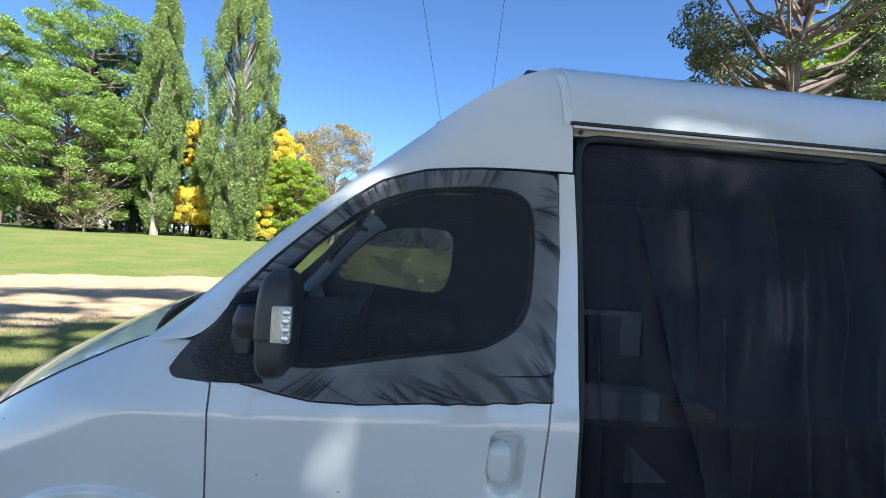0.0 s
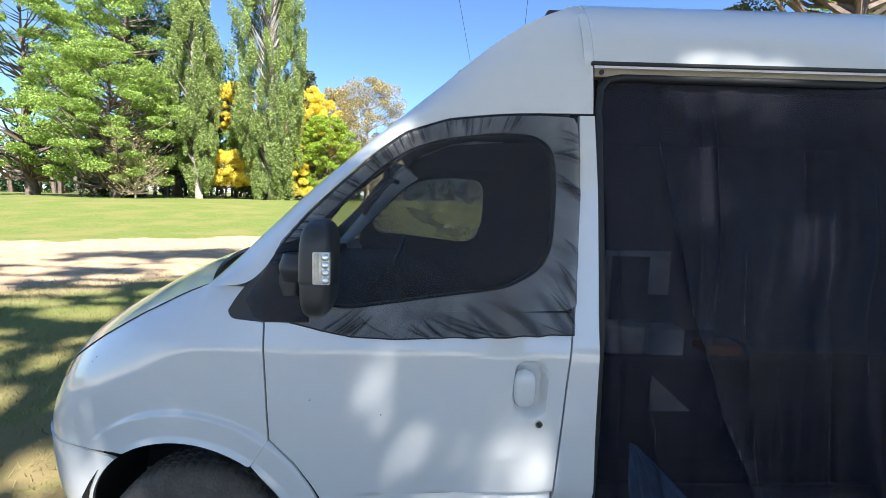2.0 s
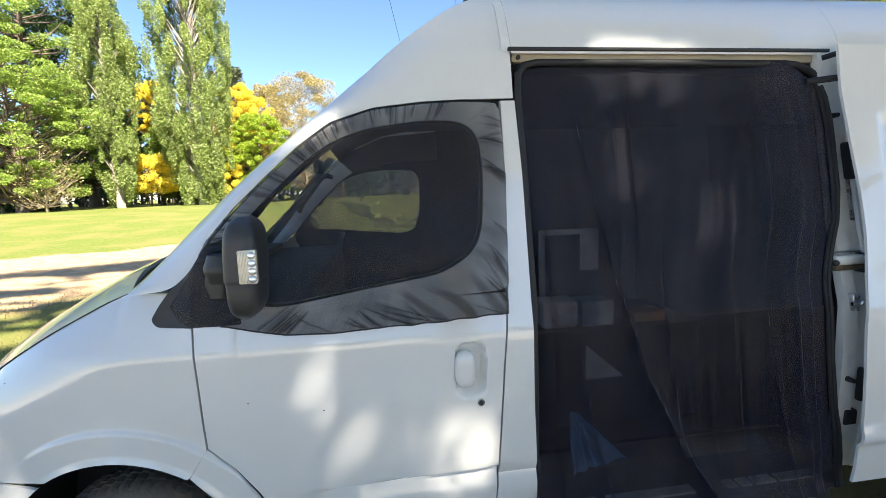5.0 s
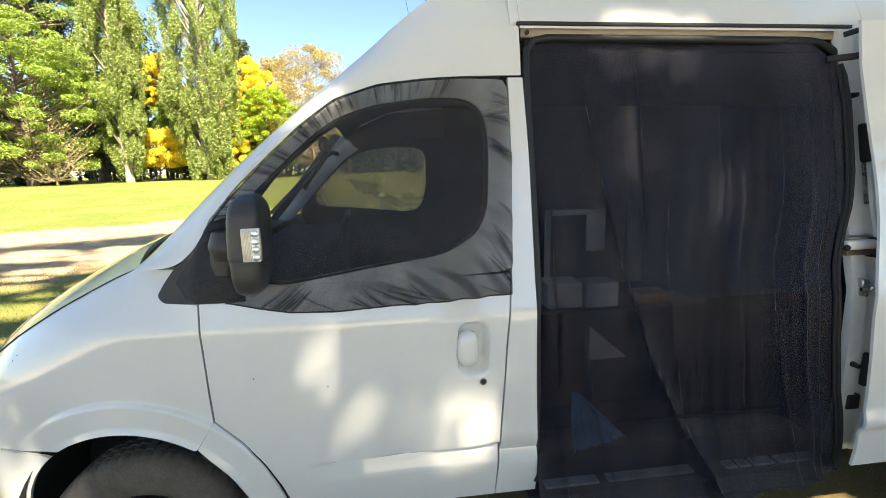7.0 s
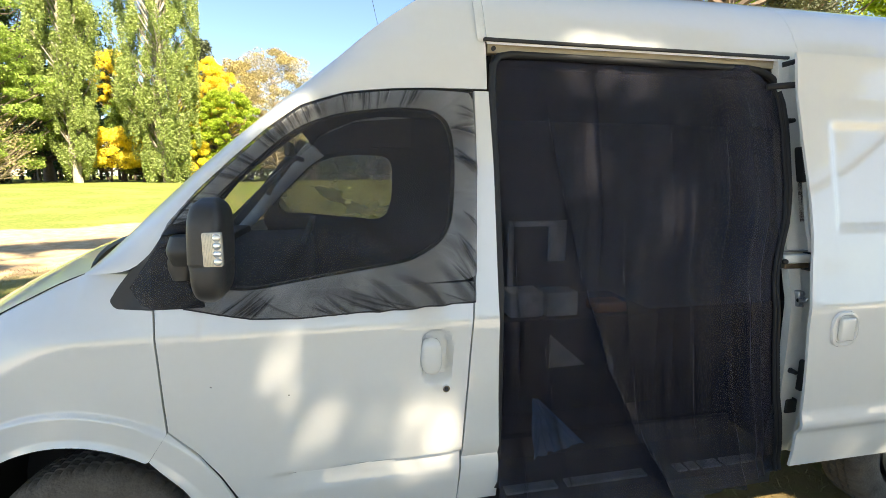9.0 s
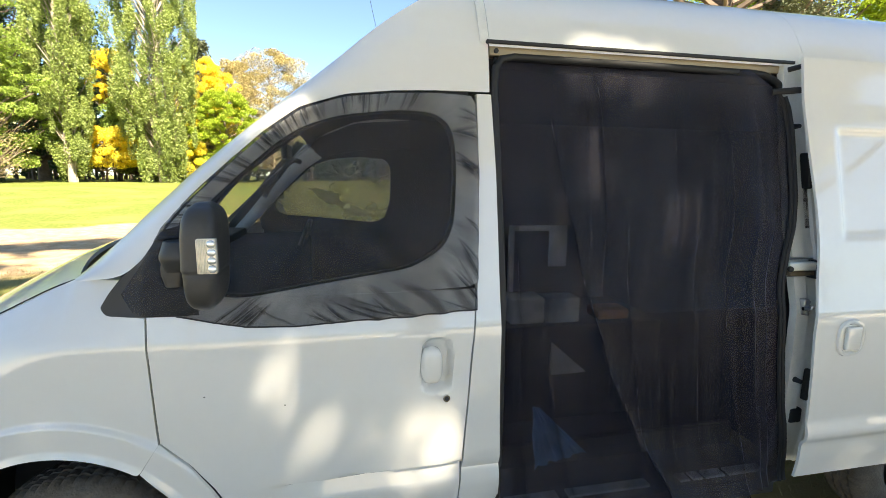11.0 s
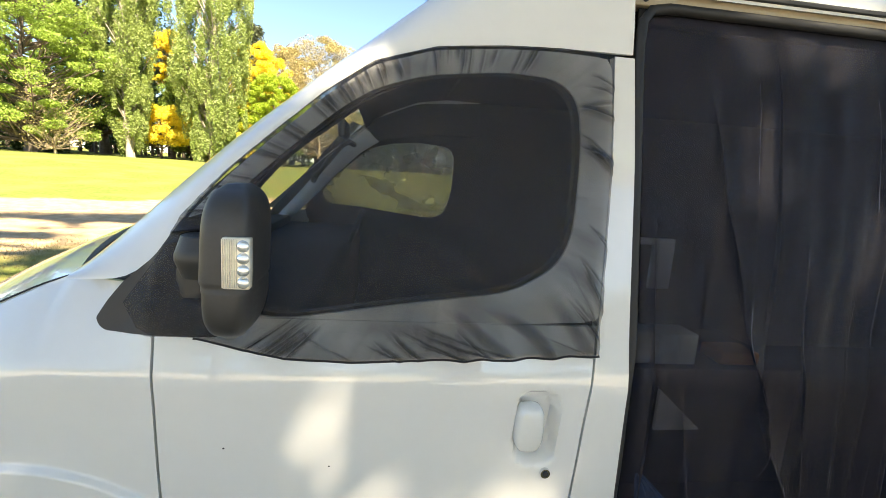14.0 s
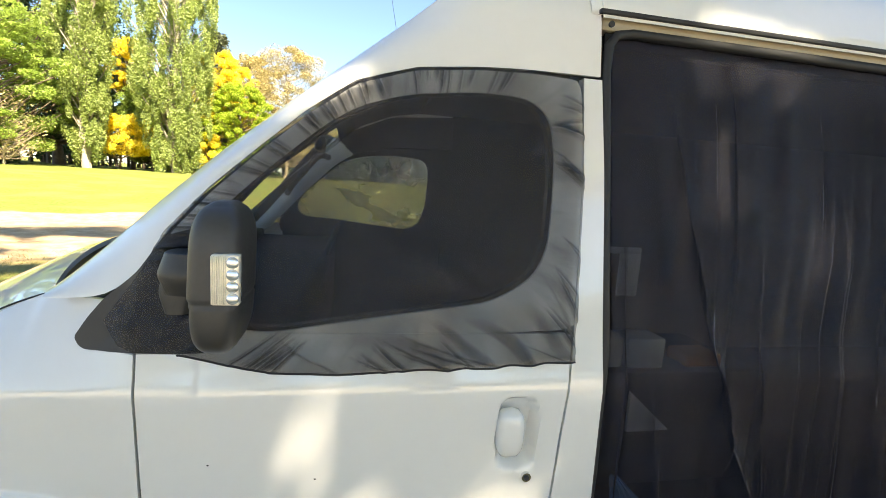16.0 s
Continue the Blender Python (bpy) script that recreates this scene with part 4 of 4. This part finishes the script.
grass = mix_color(ranged(tex(9, 6), 0.35, 0.65), (0.115, 0.155, 0.028), (0.18, 0.20, 0.05))
grass = mix_color(ranged(tex(0.5, 4), 0.42, 0.66), grass, (0.21, 0.195, 0.06))
near = math_node("MULTIPLY", ranged(dot.outputs["Value"], 7.0, 1.5), ranged(tex(2.2, 6, 0.7), 0.30, 0.55))
grass = mix_color(near, grass, (0.25, 0.185, 0.085))
soil = mix_color(ranged(tex(3.5, 8, 0.7), 0.35, 0.68), (0.42, 0.28, 0.15), (0.58, 0.42, 0.26))
# The bounce ground is paler than the track's soil.
soil = mix_color(bare, soil, (0.62, 0.56, 0.45))
l.new(mix_color(dirt, grass, soil), b.inputs["Base Color"])
bn = n.new("ShaderNodeBump")
bn.inputs["Strength"].default_value, bn.inputs["Distance"].default_value = 0.5, 0.05
l.new(tex(28, 6, 0.7), bn.inputs["Height"])
l.new(bn.outputs[0], b.inputs["Normal"])
tagged(link_mesh("ground", gv, gf, gm, smooth=True), "mown grass field crossed by a bare dirt track", "ground", kind="structure")


# ---- trees ----
def leaves(points, size, seed, up=0.3, aspect=0.55):
    """Diamond-shaped folded leaf clumps at the points."""
    r = np.random.RandomState(seed)
    p = np.asarray(points, float)
    m = len(p)
    nrm = r.normal(size=(m, 3))
    nrm[:, 2] = np.abs(nrm[:, 2]) + up
    nrm /= np.linalg.norm(nrm, axis=1)[:, None]
    t = np.cross(nrm, r.normal(size=(m, 3)))
    t /= np.linalg.norm(t, axis=1)[:, None]
    w = np.cross(nrm, t)
    sz = size * r.uniform(0.6, 1.4, m)[:, None]
    v = np.stack([p - t * sz * 0.5, p + w * sz * aspect * 0.5 + nrm * sz * 0.1, p + t * sz * 0.5, p - w * sz * aspect * 0.5 + nrm * sz * 0.1], 1).reshape(-1, 3)
    return v, np.arange(4 * m).reshape(-1, 4)


def quick_mesh(name, v, f, material, parent=None):
    me = bpy.data.meshes.new(name)
    me.vertices.add(len(v))
    me.vertices.foreach_set("co", np.asarray(v, np.float32).ravel())
    k = f.shape[1]
    me.loops.add(f.size)
    me.loops.foreach_set("vertex_index", f.ravel().astype(np.int32))
    me.polygons.add(len(f))
    me.polygons.foreach_set("loop_start", (np.arange(len(f)) * k).astype(np.int32))
    me.update(calc_edges=True)
    me.materials.append(material)
    ob = new(name, me)
    ob.parent = parent
    return ob


def crown_points(r, centres, radii, per, flat=0.7):
    c = np.repeat(np.asarray(centres, float), per, 0)
    rad = np.repeat(np.asarray(radii, float), per)
    d = r.normal(size=(len(c), 3))
    d /= np.linalg.norm(d, axis=1)[:, None]
    d *= (r.uniform(0.25, 1, len(c)) ** 0.45)[:, None] * rad[:, None]
    d[:, 2] *= flat
    return c + d


def tree(name, label, x, y, height, radius, first, leaf, bark, seed, clumps=110, per=260, size=0.24, trunk=0.25, clump=0.2, shape="round",
         lean=(0, 0), keep=None, flat=0.65, limbs=7):
    r = np.random.RandomState(seed)
    base = np.array((x, y, ground_z(x, y) - 0.1))
    ob = thing(name, label, "tree", at=tuple(base))
    top = np.array((lean[0], lean[1], height))
    bm = bmesh.new()
    n_t = 9
    tp = [top * (k / (n_t - 1)) * (1, 1, 0.93) + np.array((r.normal() * 0.12, r.normal() * 0.12, 0)) * min(1, k) for k in range(n_t)]
    tube(bm, tp, 0, 9, [trunk * (1.35 if k == 0 else 1) * (1 - 0.88 * k / (n_t - 1)) for k in range(n_t)])
    cs, rs = [], []
    for k in range(clumps):
        h = first + (height - first) * ((k + r.uniform(0, 1)) / clumps)
        q = (h - first) / (height - first)
        if shape == "column":
            reach = radius * (0.35 + 0.65 * math.sin(min(1, q * 1.9 + 0.12) * 1.57)) * (1 - max(0, q - 0.55) / 0.45 * 0.85)
        elif shape == "cone":
            reach = radius * (1.02 - q) ** 0.8
        else:
            reach = radius * math.sqrt(max(0.03, 1 - (2 * q - 0.85) ** 2 / 1.45))
        a = r.uniform(0, 6.283)
        rr = reach * r.uniform(0.25, 1.0) ** 0.6 * (1 + 0.22 * noise.noise((a * 1.3, h * 0.4, seed)))
        mid = top * (h / height)
        c = np.array((mid[0] + rr * math.cos(a), mid[1] + rr * math.sin(a), h))
        cs.append(c)
        rs.append(clump * radius * r.uniform(0.7, 1.35))
        if k % max(1, clumps // (limbs * 9)) == 0 or shape == "column" and k % 3 == 0:
            h0 = max(first * 0.7, h - rr * (1.6 if shape == "column" else 0.55) - 0.3)
            s0 = top * (min(h0, height * 0.9) / height)
            pm = (s0 + c) / 2 + np.array((0, 0, (-0.12 if shape != "column" else 0.1) * rr)) + r.normal(size=3) * 0.06 * rr
            if keep is not None and keep(resample([s0, s0 * 0.5 + pm * 0.5, pm, c], 30) + base).min() < 0.85:
                continue
            w0 = trunk * (0.16 + 0.28 * (1 - q)) * min(1, 0.4 + rr / max(radius, 0.1))
            tube(bm, [s0, (s0 * 0.5 + pm * 0.5), pm, c], 0, 5, [w0, w0 * 0.8, w0 * 0.55, w0 * 0.2])
    part("trunk", bm, bark, ob)
    pts = crown_points(r, cs, rs, per, flat)
    if keep is not None:
        pts = pts[r.uniform(size=len(pts)) < keep(pts + base)]
    v, f = leaves(pts, size, seed + 1)
    quick_mesh("crown", v, f, leaf, ob)
    return ob


tree("poplar_tree", "tall slender columnar poplar with a pale trunk", -20.5, 38, 21.0, 2.1, 1.0, L_POPLAR, BARK_PALE, 11, 330, 330, 0.14, 0.24, 0.13, "column", flat=3.4)
tree("poplar_tree", "tall columnar poplar with leaves down to the grass", -15.1, 40, 26.0, 3.3, 0.5, L_POPLAR, BARK_PALE, 12, 520, 330, 0.15, 0.28, 0.095, "column", flat=3.4)
tree("shade_tree", "feathery green spreading tree with boughs near the grass", -24.8, 34, 11.0, 4.8, 1.2, L_GREEN, BARK, 13, 150, 520, 0.14, 0.30, 0.16, flat=0.45, limbs=12)
tree("shade_tree", "tall green tree at the field edge with open boughs", -28.5, 42, 20.0, 6.8, 3.0, L_GREEN, BARK, 14, 160, 500, 0.17, 0.42, 0.145, flat=0.45, limbs=12)
tree("shade_tree", "green leafy tree at the field edge", -33.5, 37, 16.0, 5.5, 2.0, L_GREEN, BARK, 15, 140, 460, 0.17, 0.4, 0.155, flat=0.45, limbs=12)
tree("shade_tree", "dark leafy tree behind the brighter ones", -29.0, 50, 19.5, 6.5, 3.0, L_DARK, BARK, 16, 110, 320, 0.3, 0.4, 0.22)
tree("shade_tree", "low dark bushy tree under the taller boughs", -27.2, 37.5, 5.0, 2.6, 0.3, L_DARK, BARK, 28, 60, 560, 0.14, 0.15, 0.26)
tree("shade_tree", "dark green tree standing between the poplars", -18.9, 45.5, 8.5, 2.6, 1.0, L_GREEN, BARK, 29, 80, 560, 0.15, 0.2, 0.24)
tree("autumn_tree", "yellow leaved tree behind the poplars", -21.3, 47, 11.6, 1.9, 7.0, L_YELLOW, BARK, 17, 120, 200, 0.15, 0.2, 0.16)
tree("autumn_tree", "small bright yellow tree beside the poplar", -20.0, 41.8, 4.4, 2.8, 1.4, L_YELLOW, BARK, 18, 150, 220, 0.13, 0.1, 0.15, flat=0.6)
tree("autumn_tree", "low yellow bush under the trees", -13.2, 41.5, 3.6, 1.3, 0.6, L_YELLOW, BARK, 19, 30, 400, 0.13, 0.08, 0.3)
tree("lime_tree", "yellow-green leafy tree at the wood edge", -10.9, 43, 7.8, 3.1, 1.2, L_LIME, BARK, 20, 240, 230, 0.14, 0.18, 0.12, flat=0.7)
tree("autumn_tree", "tall yellow leaved tree behind the broad poplar", -13.3, 46, 11.0, 3.1, 3.5, L_YELLOW, BARK, 21, 240, 210, 0.14, 0.18, 0.13, flat=0.7)
tree("olive_tree", "thinly leaved olive-brown tree with bare twigs", -8.1, 50, 13.0, 5.0, 2.0, L_OLIVE, BARE, 22, 210, 230, 0.14, 0.22, 0.15, limbs=24)
tree("pine_tree", "dark pine standing behind the wood edge", -17.0, 58, 15.5, 3.6, 4.0, L_PINE, BARK, 23, 90, 240, 0.32, 0.3, 0.24, "cone")
tree("olive_tree", "brown-leaved tree behind the yellow ones", -13.4, 58, 13.6, 3.4, 4.0, L_OLIVE, BARE, 24, 150, 200, 0.2, 0.3, 0.16)
tree("pine_tree", "tall open pine with a forked grey trunk", 15.2, 16.2, 17.5, 5.2, 7.5, L_PINE, BARK, 25, 90, 520, 0.14, 0.46, 0.14, limbs=12, flat=0.6)
tree("shade_tree", "light green tree beyond the pine", 25.5, 22, 17.0, 6.5, 3.0, L_LIME, BARK, 26, 130, 260, 0.3, 0.4, 0.2)
tree("shade_tree", "green tree beyond the pine", 19.0, 30, 13.0, 4.5, 3.0, L_GREEN, BARK, 27, 100, 240, 0.3, 0.35, 0.22)

tree("dead_bush", "tangle of bare tan twigs under the green tree", -22.6, 33.0, 4.6, 2.2, 0.6, L_OLIVE, BARE, 41, 150, 6, 0.15, 0.08, 0.3, limbs=40)

# tall trees on the near side, which shade the van and leave sun flecks on it
FLECKS = [(-0.65, 0.83, 0.14, 0.24, 0.18), (-0.28, 0.75, 0.16, 0.18, 0.095), (-0.46, 0.71, 0.15, 0.15, 0.16), (1.8, 0.25, 0.30, 0.14, 0.036), (0.46, 2.20, 0.10, 0.10, 0.10), (0.68, 2.19, 0.12, 0.09, 0.10),
          (-0.62, 1.93, 0.12, 0.12, 0.06), (0.47, 1.78, 0.06, 0.18, 0.03), (0.78, 1.56, 0.06, 0.16, 0.02), (-0.75, 1.13, 0.10, 0.04, 0.16), (-0.40, 1.17, 0.09, 0.05, 0.10)]
rg = np.random.RandomState(21)
for _ in range(150):                      # sun patches on the grass ahead of the van
    x, y, a = rg.uniform(-11, -2.4), rg.uniform(0.2, 9.5), rg.uniform(0.25, 0.75)
    k = -y / to_sun.y
    FLECKS.append((x + to_sun.x * k, to_sun.z * k, a, a * rg.uniform(0.35, 0.7), 0.0))


def off_flecks(p):
    """The share of leaves left at each point of a crown."""
    k = p[:, 1] / to_sun.y
    sx, sz = p[:, 0] - to_sun.x * k, p[:, 2] - to_sun.z * k
    left = np.ones(len(p))
    for x, z, a, b, least in FLECKS:                  # leaves thin out towards the middle of each gap
        d = np.sqrt(((sx - x) / a) ** 2 + ((sz - z) / b) ** 2)
        left = np.minimum(left, least + np.clip(d - 0.75, 0, 1) ** 2 * 1.2)
    return left


for x, y, h, seed in ((-3.6, -7.0, 17.0, 31), (0.8, -7.3, 20.6, 32), (5.2, -7.0, 20.0, 33), (9.8, -7.5, 19, 34)):
    tree("shade_tree", "tall leafy tree shading the van", x, y, h, 4.3, 6.0, L_SHADE, BARK, seed, 160, 290 if x < -3 else 480, 0.18, 0.4, 0.24, keep=off_flecks)

# far wood, and an added row behind the camera
r = np.random.RandomState(5)
cs, rs = [], []
for k in range(900):
    if k < 420:
        x = r.uniform(-75, 0)
        y = 56 + r.uniform(0, 14) + abs(x + 20) * 0.1
        z = 1 + r.uniform(0.3, 7.5)
    else:
        x = r.uniform(-8, 80)
        y = 74 + r.uniform(0, 14)
        z = 1 + r.uniform(0.5, 9.5)
    cs.append((x, y, z))
    rs.append(r.uniform(1.2, 2.2))
# Unseen row behind the camera, added to put a dark reflection on the paint.
for k in range(420):
    x = r.uniform(-70, 70)
    cs.append((x, -38 - r.uniform(0, 12), r.uniform(0.5, 9.0) * (0.75 + 0.5 * noise.noise((x * 0.12, 0, 0)))))
    rs.append(r.uniform(1.4, 2.4))
v, f = leaves(crown_points(r, cs, rs, 70, 0.8), 0.6, 6)
tagged(quick_mesh("far_wood", v, f, L_DARK), "dark wood along the far edge of the field, plus an added unseen row behind the camera", "wood", kind="stuff")
bm = bmesh.new()
for k in range(150):
    x = r.uniform(-70, 30)
    y = 52 + r.uniform(0, 18) if x < -4 else 76 + r.uniform(0, 8)
    tube(bm, [(x, y, 0.8), (x + r.normal() * 0.15, y, 3.2), (x + r.normal() * 0.3, y, 6.0)], 0, 6, [0.2, 0.15, 0.1])
ft = part("wood_trunks", bm, BARK, None)
tagged(ft, "thin trunks standing in the far wood", "trunks", kind="stuff")

# fence beyond the van
fence = thing("field_fence", "row of pale timber fence posts across the field", "fence", at=(0, 62, 1.0))
for k in range(16):
    bm = bmesh.new()
    box(bm, -12 + 2.1 * k - 0.06, -12 + 2.1 * k + 0.06, -0.06, 0.06, -0.1, 1.3, 0.01)
    part("post", bm, WOOD, fence)
for z in (0.5, 1.1):
    bm = bmesh.new()
    tube(bm, [(-13, 0, z), (21, 0, z)], 0.012, 4)
    part("wire", bm, STEEL, fence)

# overhead wires
for p, q in (((0.0, 30.0, 17.8), (2.2, 42.0, 14.8)), ((5.5, 30.0, 18.8), (7.2, 42.0, 16.4))):
    p, q = Vector(p), Vector(q)
    d = q - p
    bm = bmesh.new()
    tube(bm, [p - d * 1.5, p, q, q + d * 2], 0.018, 5)
    tagged(part("overhead_wire", bm, DARK, None), "thin dark overhead wire against the sky", "wire", group="overhead wires")

# grass blades near the van
r = np.random.RandomState(9)
m = 90000
px, py = r.uniform(-13, 4.5, m), r.uniform(-0.6, 10, m)
ok = (-0.6 * px + 0.8 * py < 9.2 + r.normal(size=m) * 0.5)
px, py = px[ok], py[ok]
m = len(px)
h, a = r.uniform(0.02, 0.065, m), r.uniform(0, 6.283, m)
b0 = np.stack([px, py, np.full(m, -0.06)], 1)
side = np.stack([np.cos(a), np.sin(a), np.zeros(m)], 1) * 0.005
tip = b0 + np.stack([r.normal(size=m) * 0.025, r.normal(size=m) * 0.025, h], 1)
v = np.stack([b0 - side, b0 + side, tip], 1).reshape(-1, 3)
tagged(quick_mesh("grass", v, np.arange(3 * m).reshape(-1, 3), GRASS), "short uneven grass with dry straw", "grass", kind="stuff")
